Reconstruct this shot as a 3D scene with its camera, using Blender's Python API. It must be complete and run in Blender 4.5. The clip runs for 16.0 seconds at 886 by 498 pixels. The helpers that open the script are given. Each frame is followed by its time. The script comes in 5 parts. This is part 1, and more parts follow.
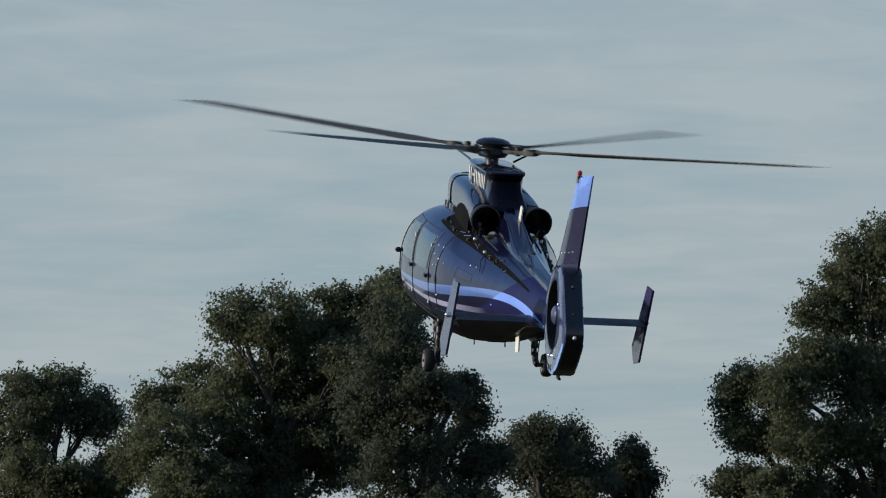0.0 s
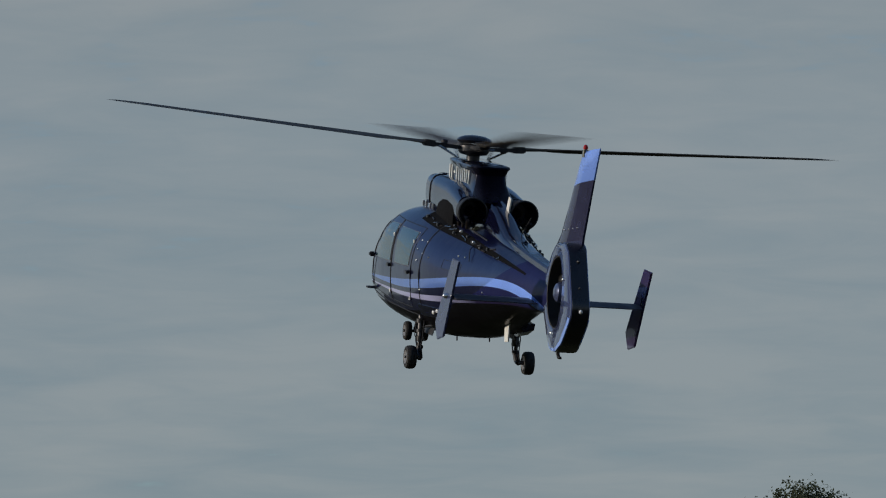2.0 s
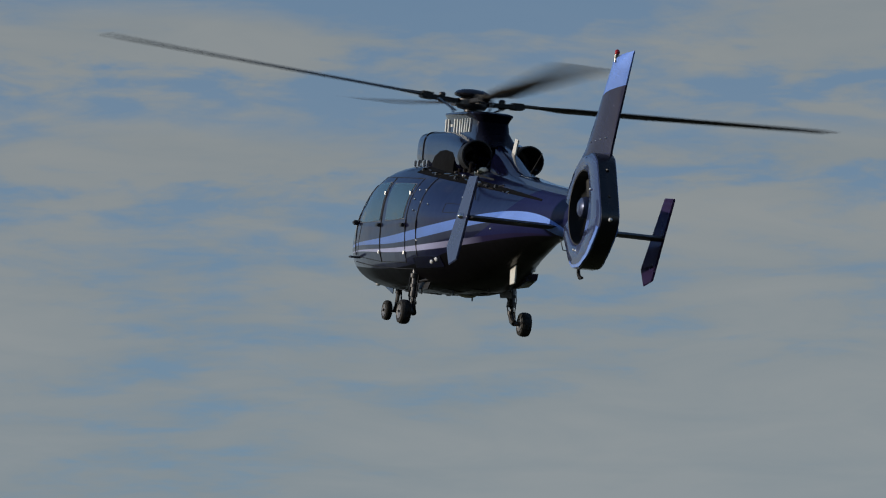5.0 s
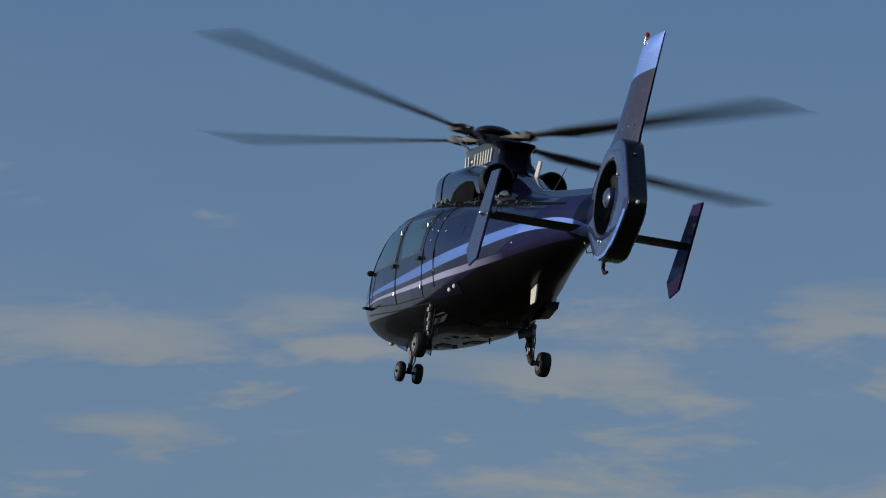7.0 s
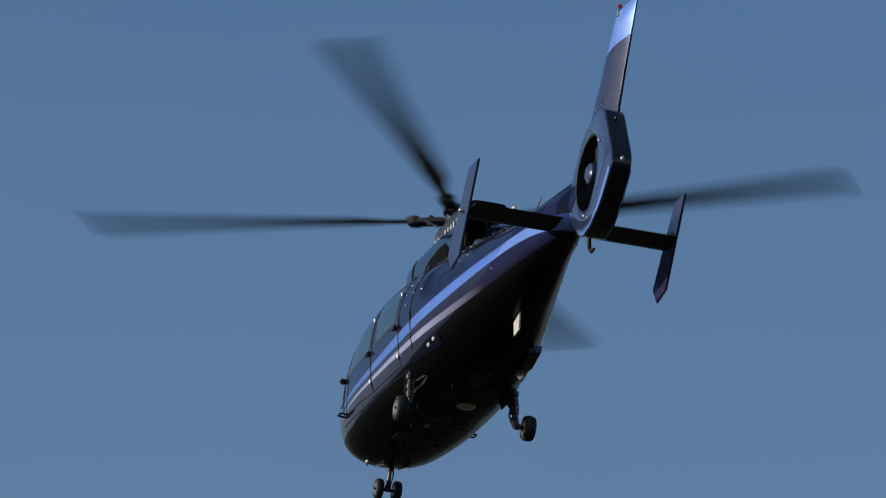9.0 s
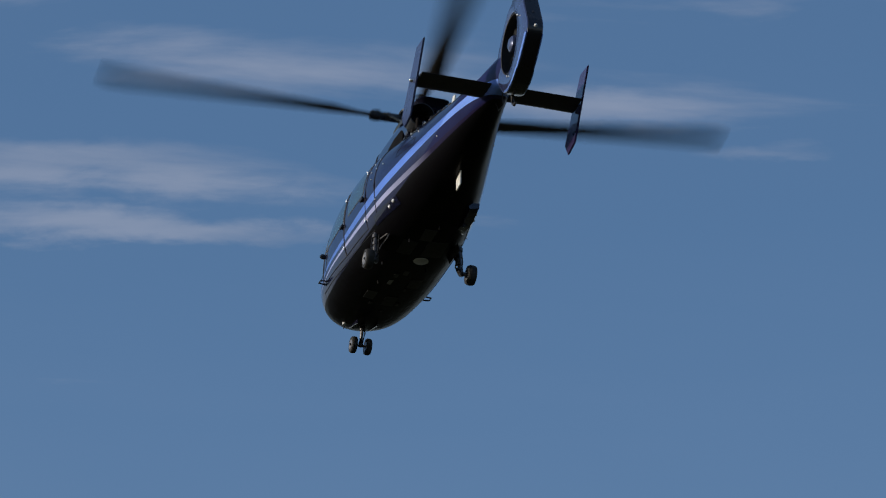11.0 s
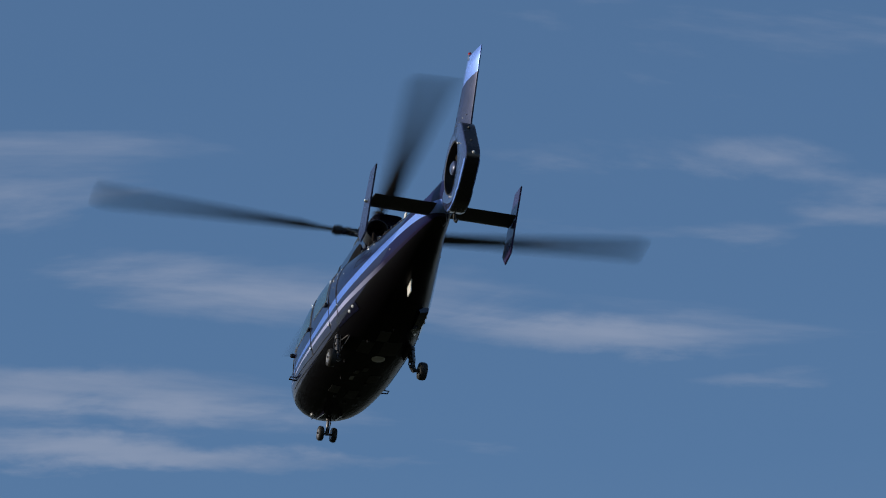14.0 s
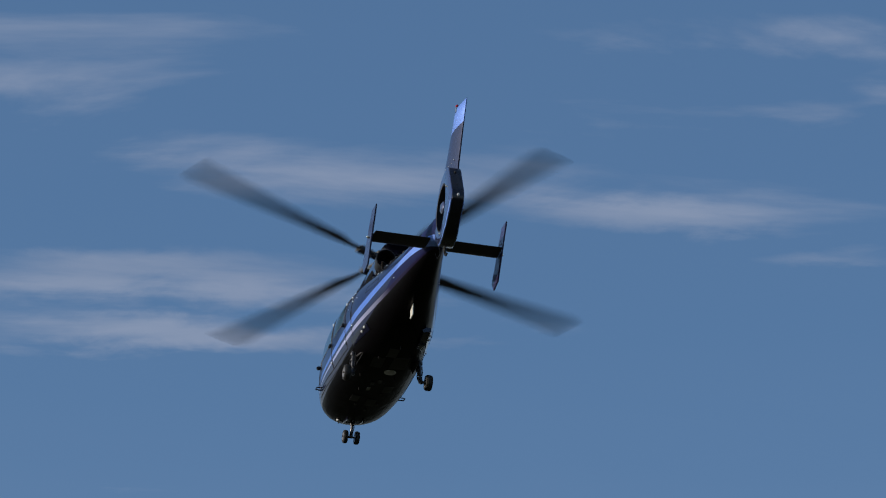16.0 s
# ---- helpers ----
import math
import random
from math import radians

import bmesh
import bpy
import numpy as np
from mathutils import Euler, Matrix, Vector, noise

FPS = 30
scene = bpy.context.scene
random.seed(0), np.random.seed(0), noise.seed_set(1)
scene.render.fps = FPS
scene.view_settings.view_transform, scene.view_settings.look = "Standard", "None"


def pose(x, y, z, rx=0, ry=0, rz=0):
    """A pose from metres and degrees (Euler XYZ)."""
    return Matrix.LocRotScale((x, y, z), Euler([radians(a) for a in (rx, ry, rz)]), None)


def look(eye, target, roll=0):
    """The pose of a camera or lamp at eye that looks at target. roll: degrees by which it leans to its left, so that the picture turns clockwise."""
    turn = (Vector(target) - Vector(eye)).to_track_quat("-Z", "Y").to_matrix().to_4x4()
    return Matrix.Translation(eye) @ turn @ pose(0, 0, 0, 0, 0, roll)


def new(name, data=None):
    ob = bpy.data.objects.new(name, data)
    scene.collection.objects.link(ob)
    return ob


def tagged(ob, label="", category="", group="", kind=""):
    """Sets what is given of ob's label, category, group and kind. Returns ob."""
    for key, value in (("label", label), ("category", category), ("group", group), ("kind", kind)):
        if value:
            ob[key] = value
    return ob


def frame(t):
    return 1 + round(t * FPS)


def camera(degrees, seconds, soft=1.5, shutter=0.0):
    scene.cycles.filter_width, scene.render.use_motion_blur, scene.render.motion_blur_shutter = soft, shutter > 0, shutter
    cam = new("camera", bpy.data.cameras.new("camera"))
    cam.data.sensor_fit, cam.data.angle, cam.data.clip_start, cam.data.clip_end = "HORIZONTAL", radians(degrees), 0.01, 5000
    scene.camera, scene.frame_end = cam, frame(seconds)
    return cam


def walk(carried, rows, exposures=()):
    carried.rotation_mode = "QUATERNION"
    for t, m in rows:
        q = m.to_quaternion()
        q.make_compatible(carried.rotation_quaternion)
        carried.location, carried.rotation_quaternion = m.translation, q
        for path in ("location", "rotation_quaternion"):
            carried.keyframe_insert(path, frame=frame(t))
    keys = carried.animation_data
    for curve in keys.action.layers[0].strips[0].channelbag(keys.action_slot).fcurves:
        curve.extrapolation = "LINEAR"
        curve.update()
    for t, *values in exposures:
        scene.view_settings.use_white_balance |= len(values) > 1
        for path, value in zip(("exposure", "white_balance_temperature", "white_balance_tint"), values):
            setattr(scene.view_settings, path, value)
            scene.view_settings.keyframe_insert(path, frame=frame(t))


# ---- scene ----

# ---------------------------------------------------------------- camera
EYE = 1.7
CAMERA_ROWS = [  # seconds, tilt over the horizon, turn to the left
    (0, 4.007, 0),
    (0.5, 4.64, -0.18),
    (1, 5.25, -0.33),
    (1.5, 5.9, -0.58),
    (2, 6.436, -0.77),
    (2.5, 7.023, -1),
    (3, 7.804, -1.2),
    (5.3, 12.699, -2.2),
    (5.5, 13.242, -2.25),
    (6, 14.546, -2.45),
    (6.5, 15.843, -2.8),
    (7, 16.913, -3.1),
    (7.5, 17.851, -3.4),
    (8, 19.031, -3.6),
    (8.5, 20.28, -3.75),
    (9, 20.98, -3.9),
    (9.2, 21.22, -3.92),
    (11.3, 23.88, -4.08),
    (11.5, 24.28, -4.08),
    (12, 25.14, -4.1),
    (12.5, 25.52, -4.1),
    (13, 25.54, -4.04),
    (13.5, 25.52, -4.17),
    (14, 25.4, -4.08),
    (14.5, 25.26, -3.95),
    (15, 24.96, -3.92),
    (15.5, 24.6, -3.68),
    (16, 24.32, -3.44),
]
cam = camera(8.0, 16.0, soft=1.1, shutter=0.13)
walk(cam, [(t, pose(0, 0, EYE, 90 + tilt, 0, turn)) for t, tilt, turn in CAMERA_ROWS],
     exposures=[(0.0, 0.62), (0.5, 0.26), (1.0, 0.13), (1.5, 0.06), (3.0, 0.0), (7.0, 0.05), (9.0, 0.17), (11.3, 0.27), (16.0, 0.33)])

HELICOPTER_ROWS = [  # seconds, place, turns
    (0, 0.64, 105.4, 7.26, 12.05, 1.67, 10.73),
    (0.5, 0.93, 105.32, 8.25, 11.66, 1.57, 11.32),
    (1, 1.19, 105.14, 9.27, 11.15, 2.32, 11.8),
    (1.5, 1.46, 104.88, 10.43, 11.25, 2.11, 12.43),
    (2, 1.71, 104.53, 11.69, 11.64, 1.71, 13.03),
    (2.5, 2.12, 104.04, 13.09, 11.44, 2.93, 13.27),
    (3, 2.55, 103.47, 14.55, 11.43, 2.68, 13.25),
    (5.3, 4.01, 98.03, 22.46, 11.67, 2.67, 15.35),
    (5.5, 4.16, 97.5, 23.12, 11.42, 3.05, 15.33),
    (6, 4.74, 96.18, 24.9, 11, 4.3, 15.18),
    (6.5, 5.3, 94.87, 26.73, 10.71, 4.34, 14.97),
    (7, 5.5, 93.64, 28.46, 10.32, 4.07, 14.62),
    (7.5, 5.92, 92.48, 29.98, 9.3, 3.18, 13.84),
    (8, 6.41, 91.39, 31.35, 8.42, 3.27, 13.01),
    (8.5, 6.51, 90.51, 32.1, 5.75, 3.2, 13.11),
    (9, 6.26, 89.51, 33.2, 1.37, 3.11, 13.61),
    (9.2, 6.13, 88.97, 34.16, 0.64, 2, 13.67),
    (11.3, 7.22, 111.18, 49.82, -1.3, 2.6, 12.79),
    (11.5, 7.09, 111.55, 50.47, -1.31, 2.77, 12.91),
    (12, 7.19, 112.77, 52.13, -1.12, 1.86, 12.93),
    (12.5, 7.09, 114.58, 53.48, -0.66, 1.39, 12.9),
    (13, 6.82, 116.77, 54.93, -0.21, 1.15, 12.34),
    (13.5, 7.13, 119.49, 56.05, -0.2, 0.69, 12.13),
    (14, 7.19, 122.69, 57.08, -0.08, 1.68, 12.43),
    (14.5, 7.24, 126.33, 58.08, 0.35, 1.6, 12.74),
    (15, 7.52, 130.33, 59.16, 0.14, 1.07, 11.62),
    (15.5, 7.13, 134.79, 60.2, -0.1, 1.89, 10.78),
    (16, 6.94, 139.66, 61.26, 0.07, 2.07, 10.17),
]

# ---------------------------------------------------------------- world and sun
CLOUD_SHIFT = (1.7, 0.35, 0.0)
STREAK_SHIFT = (1.5, 0.2, 0.0)
WISPS = [(0.3, 24.06, 2.7, 0.36, 0.0, 0.31), (1.9, 23.47, 3.3, 0.2, -0.01, 0.3), (1.1, 24.85, 2.8, 0.36, 0.0, 0.18), (7.2, 25.55, 2.4, 0.36, 0.0, 0.2), (5.8, 26.25, 2.0, 0.24, -0.03, 0.13),
         (5.0, 24.6, 2.0, 0.22, -0.06, 0.21), (6.6, 24.2, 1.3, 0.16, 0.0, 0.17), (8.4, 27.0, 2.4, 0.25, 0.0, 0.08), (-0.5, 25.8, 2.0, 0.3, 0.0, 0.07)]
WISPS += [(6.0, 13.94, 2.0, 0.60, 0.05, 0.22), (6.0, 12.76, 2.4, 0.32, 0.0, 0.18), (-0.4, 13.78, 2.4, 0.34, 0.0, 0.20), (-0.1, 15.2, 1.1, 0.34, 0.0, 0.16), (-0.1, 12.7, 2.0, 0.30, 0.0, 0.16),
          (0.3, 16.0, 1.6, 0.34, 0.0, 0.18), (6.7, 16.35, 1.3, 0.50, 0.0, 0.18), (2.1, 16.2, 0.9, 0.36, 0.0, 0.17), (4.0, 15.7, 1.5, 0.30, 0.0, 0.18)]
SUN_TURN, SUN_HIGH = 94.0, 13.0      # degrees to the left of the first view, degrees up


def node(tree, kind, **values):
    n = tree.nodes.new(kind)
    for key, value in values.items():
        n.inputs[key].default_value = value
    return n


def math_node(tree, op, a, b=None, c=None, clamp=False):
    n = tree.nodes.new("ShaderNodeMath")
    n.operation, n.use_clamp = op, clamp
    for slot, value in enumerate((a, b, c)):
        if value is None:
            continue
        if isinstance(value, (int, float)):
            n.inputs[slot].default_value = value
        else:
            tree.links.new(value, n.inputs[slot])
    return n.outputs[0]


def ramp(tree, value, stops):
    n = tree.nodes.new("ShaderNodeValToRGB")
    el = n.color_ramp.elements
    while len(el) < len(stops):
        el.new(0.5)
    for e, (at, colour) in zip(el, stops):
        e.position = at
        e.color = (*colour, 1) if isinstance(colour, tuple) else (colour, colour, colour, 1)
    tree.links.new(value, n.inputs["Fac"])
    return n.outputs["Color"]


def mix(tree, fac, a, b):
    n = tree.nodes.new("ShaderNodeMix")
    n.data_type = "RGBA"
    for slot, value in ((0, fac), (6, a), (7, b)):
        if isinstance(value, (int, float)):
            n.inputs[slot].default_value = value
        elif isinstance(value, tuple):
            n.inputs[slot].default_value = (*value, 1)
        else:
            tree.links.new(value, n.inputs[slot])
    return n.outputs[2]


def build_world():
    """Evening sky with a thin, streaky layer of cloud that thickens to haze towards the horizon."""
    w = bpy.data.worlds.new("sky")
    w.use_nodes = True
    scene.world = w
    t = w.node_tree
    sky = t.nodes.new("ShaderNodeTexSky")
    sky.sky_type, sky.sun_disc = "NISHITA", False
    sky.sun_elevation, sky.sun_rotation = radians(SUN_HIGH), radians(-SUN_TURN)
    sky.altitude, sky.air_density, sky.dust_density, sky.ozone_density = 50, 1.0, 0.6, 1.4
    co = t.nodes.new("ShaderNodeTexCoord")
    sep = t.nodes.new("ShaderNodeSeparateXYZ")
    t.links.new(co.outputs["Generated"], sep.inputs[0])
    up = math_node(t, "ADD", math_node(t, "MAXIMUM", sep.outputs["Z"], 0.0), 0.14)   # a layer bent down towards the horizon
    flat = t.nodes.new("ShaderNodeCombineXYZ")
    t.links.new(math_node(t, "DIVIDE", sep.outputs["X"], up), flat.inputs[0])
    t.links.new(math_node(t, "DIVIDE", sep.outputs["Y"], up), flat.inputs[1])
    # streaks drawn out along one wind, broken up by a finer layer
    m = t.nodes.new("ShaderNodeMapping")
    m.inputs["Rotation"].default_value = (0, 0, radians(7))
    m.inputs["Scale"].default_value = (2.5, 3.6, 1)
    m.inputs["Location"].default_value = CLOUD_SHIFT
    t.links.new(flat.outputs[0], m.inputs[0])
    big = node(t, "ShaderNodeTexNoise", Scale=1.0, Detail=3.0, Roughness=0.5, Distortion=0.3)
    small = node(t, "ShaderNodeTexNoise", Scale=4.0, Detail=7.0, Roughness=0.56, Distortion=0.5)
    for n in (big, small):
        t.links.new(m.outputs[0], n.inputs["Vector"])
    low = math_node(t, "MULTIPLY_ADD", small.outputs["Fac"], 0.45, math_node(t, "MULTIPLY", big.outputs["Fac"], 0.55))
    # higher up the wind combs the cloud into long level streaks
    comb = t.nodes.new("ShaderNodeMapping")
    comb.inputs["Rotation"].default_value = (0, 0, radians(-2))
    comb.inputs["Scale"].default_value = (5.0, 17.0, 1)
    comb.inputs["Location"].default_value = STREAK_SHIFT
    t.links.new(flat.outputs[0], comb.inputs[0])
    streak = node(t, "ShaderNodeTexNoise", Scale=1.0, Detail=8.0, Roughness=0.55, Distortion=0.35)
    t.links.new(comb.outputs[0], streak.inputs["Vector"])
    high = t.nodes.new("ShaderNodeMapRange")
    high.inputs["From Min"].default_value, high.inputs["From Max"].default_value = 0.345, 0.385
    t.links.new(sep.outputs["Z"], high.inputs["Value"])
    pick = t.nodes.new("ShaderNodeMix")
    for slot, value in ((0, high.outputs[0]), (2, low), (3, math_node(t, "MULTIPLY_ADD", streak.outputs["Fac"], 0.95, 0.025))):
        t.links.new(value, pick.inputs[slot])
    both = pick.outputs[0]
    # cover falls from haze at the horizon to clear air; the ramp holds half the shift, so that it stays over nought
    cover = ramp(t, sep.outputs["Z"], [(0.0, 0.92), (0.10, 0.82), (0.14, 0.76), (0.203, 0.69), (0.218, 0.60), (0.236, 0.565), (0.262, 0.53), (0.287, 0.48), (0.305, 0.41), (0.32, 0.37), (0.392, 0.37), (0.404, 0.395), (0.455, 0.395), (0.47, 0.40), (0.6, 0.5)])
    raw = math_node(t, "ADD", both, math_node(t, "MULTIPLY_ADD", cover, 1.0, -0.5))
    # the high wisps: bearing to the right and height in degrees, half length, half height, slope, thickness
    bearing = math_node(t, "MULTIPLY", math_node(t, "ARCTAN2", sep.outputs["X"], sep.outputs["Y"]), 57.296)
    height = math_node(t, "MULTIPLY", math_node(t, "ARCSINE", sep.outputs["Z"]), 57.296)
    fray = node(t, "ShaderNodeTexNoise", Scale=12.0, Detail=8.0, Roughness=0.58, Distortion=0.4)
    t.links.new(m.outputs[0], fray.inputs["Vector"])
    height = math_node(t, "ADD", height, math_node(t, "MULTIPLY_ADD", small.outputs["Fac"], 0.7, -0.35))   # frayed by the finer layers
    height = math_node(t, "ADD", height, math_node(t, "MULTIPLY_ADD", fray.outputs["Fac"], 0.4, -0.2))
    torn = math_node(t, "MULTIPLY_ADD", high.outputs[0], -0.24, 0.32)                       # less torn where it is combed out
    raw = math_node(t, "ADD", raw, math_node(t, "MULTIPLY", torn, math_node(t, "SUBTRACT", fray.outputs["Fac"], 0.5)))
    bearing = math_node(t, "ADD", bearing, math_node(t, "MULTIPLY_ADD", big.outputs["Fac"], 4.0, -2.0))
    wisps = None
    for at, up_at, long, tall, slope, dense in WISPS:
        du = math_node(t, "SUBTRACT", bearing, at)
        dv = math_node(t, "SUBTRACT", math_node(t, "SUBTRACT", height, up_at), math_node(t, "MULTIPLY", du, slope))
        du, dv = math_node(t, "DIVIDE", du, long), math_node(t, "DIVIDE", dv, tall)
        far = math_node(t, "MULTIPLY_ADD", du, du, math_node(t, "MULTIPLY", dv, dv))
        bump = math_node(t, "MULTIPLY", math_node(t, "EXPONENT", math_node(t, "MULTIPLY", far, -1.3)), dense)
        wisps = bump if wisps is None else math_node(t, "MAXIMUM", wisps, bump)
    raw = math_node(t, "ADD", raw, wisps)
    mask = t.nodes.new("ShaderNodeMapRange")
    mask.interpolation_type = "SMOOTHSTEP"
    mask.inputs["From Min"].default_value, mask.inputs["From Max"].default_value = 0.47, 0.72
    mask.inputs["To Min"].default_value, mask.inputs["To Max"].default_value = 0.0, 0.90
    t.links.new(raw, mask.inputs["Value"])
    lift = node(t, "ShaderNodeMix")
    lift.data_type = "RGBA"
    lift.blend_type = "MULTIPLY"
    lift.inputs[0].default_value = 1.0
    t.links.new(sky.outputs[0], lift.inputs[6])
    lift.inputs[7].default_value = (0.74, 0.95, 1.19, 1)
    haze = ramp(t, sep.outputs["Z"], [(0.10, 0.6), (0.20, 0.34), (0.27, 0.25), (0.33, 0.10), (0.40, 0.02)])
    thick = ramp(t, sep.outputs["Z"], [(0.24, 1.0), (0.36, 0.70), (0.6, 0.70)])
    warm = ramp(t, both, [(0.36, (2.40, 2.72, 2.85)), (0.62, (3.02, 3.16, 3.08))])
    cold = ramp(t, both, [(0.36, (2.05, 2.50, 3.50)), (0.62, (2.80, 3.18, 4.15))])
    near = t.nodes.new("ShaderNodeMapRange")
    near.inputs["From Min"].default_value, near.inputs["From Max"].default_value = 0.13, 0.22
    t.links.new(sep.outputs["Z"], near.inputs["Value"])
    low_cloud = ramp(t, both, [(0.36, (2.18, 2.72, 3.08)), (0.62, (2.82, 3.18, 3.38))])
    cool = t.nodes.new("ShaderNodeMapRange")
    cool.inputs["From Min"].default_value, cool.inputs["From Max"].default_value = 0.26, 0.37
    t.links.new(sep.outputs["Z"], cool.inputs["Value"])
    cloud = mix(t, cool.outputs[0], mix(t, near.outputs[0], low_cloud, warm), cold)
    colour = mix(t, math_node(t, "MAXIMUM", math_node(t, "MULTIPLY", mask.outputs[0], thick), haze), lift.outputs[2], cloud)
    bg = t.nodes["Background"]
    bg.inputs["Strength"].default_value = 0.093
    t.links.new(colour, bg.inputs["Color"])


def build_sun():
    data = bpy.data.lights.new("sun", "SUN")
    data.energy, data.angle, data.color = 2.6, radians(0.6), (1.0, 0.88, 0.72)
    ob = new("sun", data)
    a, h = radians(SUN_TURN), radians(SUN_HIGH)
    way = Vector((-math.sin(a) * math.cos(h), math.cos(a) * math.cos(h), math.sin(h)))
    ob.matrix_world = look(way * 400, (0, 0, 0))
    return ob


build_world()
build_sun()


# ---------------------------------------------------------------- materials
def material(name, base, rough=0.5, metal=0.0, coat=0.0, spread=0.12, scale=8.0, bump=0.0, bump_scale=60.0, ior=1.5, emit=None):
    """A surface with mottling at two scales and, if asked for, fine relief."""
    m = bpy.data.materials.new(name)
    m.use_nodes = True
    t = m.node_tree
    b = t.nodes["Principled BSDF"]
    b.inputs["Metallic"].default_value, b.inputs["Coat Weight"].default_value = metal, coat
    b.inputs["IOR"].default_value, b.inputs["Coat Roughness"].default_value = ior, 0.03
    co = t.nodes.new("ShaderNodeTexCoord")
    wide = node(t, "ShaderNodeTexNoise", Scale=scale * 0.15, Detail=4.0)
    fine = node(t, "ShaderNodeTexNoise", Scale=scale, Detail=5.0)
    for n in (wide, fine):
        t.links.new(co.outputs["Object"], n.inputs["Vector"])
    blend = math_node(t, "MULTIPLY_ADD", fine.outputs["Fac"], 0.5, math_node(t, "MULTIPLY", wide.outputs["Fac"], 0.5))
    lo, hi = (tuple(c * k for c in base) for k in (1 - spread, 1 + spread))
    t.links.new(ramp(t, blend, [(0.3, lo), (0.7, hi)]), b.inputs["Base Color"])
    t.links.new(ramp(t, fine.outputs["Fac"], [(0.3, rough * 0.85), (0.75, min(1.0, rough * 1.2))]), b.inputs["Roughness"])
    if coat > 0.5:
        b.inputs["Specular IOR Level"].default_value = 0.18
    if bump:
        tex = node(t, "ShaderNodeTexNoise", Scale=bump_scale, Detail=4.0)
        t.links.new(co.outputs["Object"], tex.inputs["Vector"])
        bn = node(t, "ShaderNodeBump", Strength=bump, Distance=0.02)
        t.links.new(tex.outputs["Fac"], bn.inputs["Height"])
        t.links.new(bn.outputs[0], b.inputs["Normal"])
    if emit:
        b.inputs["Emission Color"].default_value, b.inputs["Emission Strength"].default_value = (*emit[:3], 1), emit[3]
    return m


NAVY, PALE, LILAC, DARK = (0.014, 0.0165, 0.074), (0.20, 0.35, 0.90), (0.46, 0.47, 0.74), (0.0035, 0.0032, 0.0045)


def hull_paint():
    """Navy metallic lacquer with a pale blue and a lilac sweep along the flank and a near-black belly."""
    m = bpy.data.materials.new("hull_paint")
    m.use_nodes = True
    t = m.node_tree
    b = t.nodes["Principled BSDF"]
    b.inputs["Metallic"].default_value, b.inputs["Roughness"].default_value = 0.3, 0.26
    b.inputs["Coat Weight"].default_value, b.inputs["Coat Roughness"].default_value = 1.0, 0.025
    co = t.nodes.new("ShaderNodeTexCoord")
    sep = t.nodes.new("ShaderNodeSeparateXYZ")
    t.links.new(co.outputs["Object"], sep.inputs[0])
    y, z = sep.outputs["Y"], sep.outputs["Z"]

    def curve(poly):
        """A polynomial in the length along the hull, highest power first."""
        value = poly[0]
        for k in poly[1:]:
            value = math_node(t, "MULTIPLY_ADD", value, y, k)
        return value

    def above(line):
        n = t.nodes.new("ShaderNodeMapRange")
        t.links.new(math_node(t, "SUBTRACT", z, line), n.inputs["Value"])
        n.inputs["From Min"].default_value, n.inputs["From Max"].default_value = -0.004, 0.004
        return n.outputs[0]

    edges = [above(curve(p)) for p in STRIPES]
    fine = node(t, "ShaderNodeTexNoise", Scale=420.0, Detail=2.0)
    t.links.new(co.outputs["Object"], fine.inputs["Vector"])
    wide = node(t, "ShaderNodeTexNoise", Scale=1.3, Detail=4.0)
    t.links.new(co.outputs["Object"], wide.inputs["Vector"])
    aft = t.nodes.new("ShaderNodeMapRange")
    t.links.new(y, aft.inputs["Value"])
    aft.inputs["From Min"].default_value, aft.inputs["From Max"].default_value = -3.0, -1.0
    fading = mix(t, aft.outputs[0], (0.018, 0.014, 0.048), LILAC)
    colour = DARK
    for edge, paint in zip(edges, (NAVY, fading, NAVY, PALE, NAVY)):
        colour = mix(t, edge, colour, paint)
    flake = math_node(t, "MULTIPLY_ADD", fine.outputs["Fac"], 0.5, math_node(t, "MULTIPLY_ADD", wide.outputs["Fac"], 0.4, 0.55))
    tint = t.nodes.new("ShaderNodeMix")
    tint.data_type, tint.blend_type = "RGBA", "MULTIPLY"
    tint.inputs[0].default_value = 1.0
    t.links.new(colour, tint.inputs[6])
    t.links.new(flake, tint.inputs[7])
    t.links.new(tint.outputs[2], b.inputs["Base Color"])
    dent = node(t, "ShaderNodeTexNoise", Scale=2.2, Detail=2.0)
    t.links.new(co.outputs["Object"], dent.inputs["Vector"])
    bn = node(t, "ShaderNodeBump", Strength=0.17, Distance=0.05)
    t.links.new(dent.outputs["Fac"], bn.inputs["Height"])
    t.links.new(bn.outputs[0], b.inputs["Normal"])
    # the belly is a duller finish under thinner lacquer
    t.links.new(math_node(t, "MULTIPLY_ADD", edges[0], 0.60, 0.12), b.inputs["Coat Weight"])
    lilac_band = math_node(t, "SUBTRACT", edges[1], edges[2])                               # the lilac is a solid colour
    flaky = math_node(t, "MULTIPLY_ADD", edges[0], 0.66, 0.02)
    t.links.new(math_node(t, "MULTIPLY_ADD", lilac_band, -0.48, flaky), b.inputs["Metallic"])
    t.links.new(math_node(t, "MULTIPLY_ADD", edges[0], -0.12, 0.40), b.inputs["Roughness"])
    t.links.new(math_node(t, "MULTIPLY_ADD", edges[0], 0.13, 0.05), b.inputs["Specular IOR Level"])
    return m


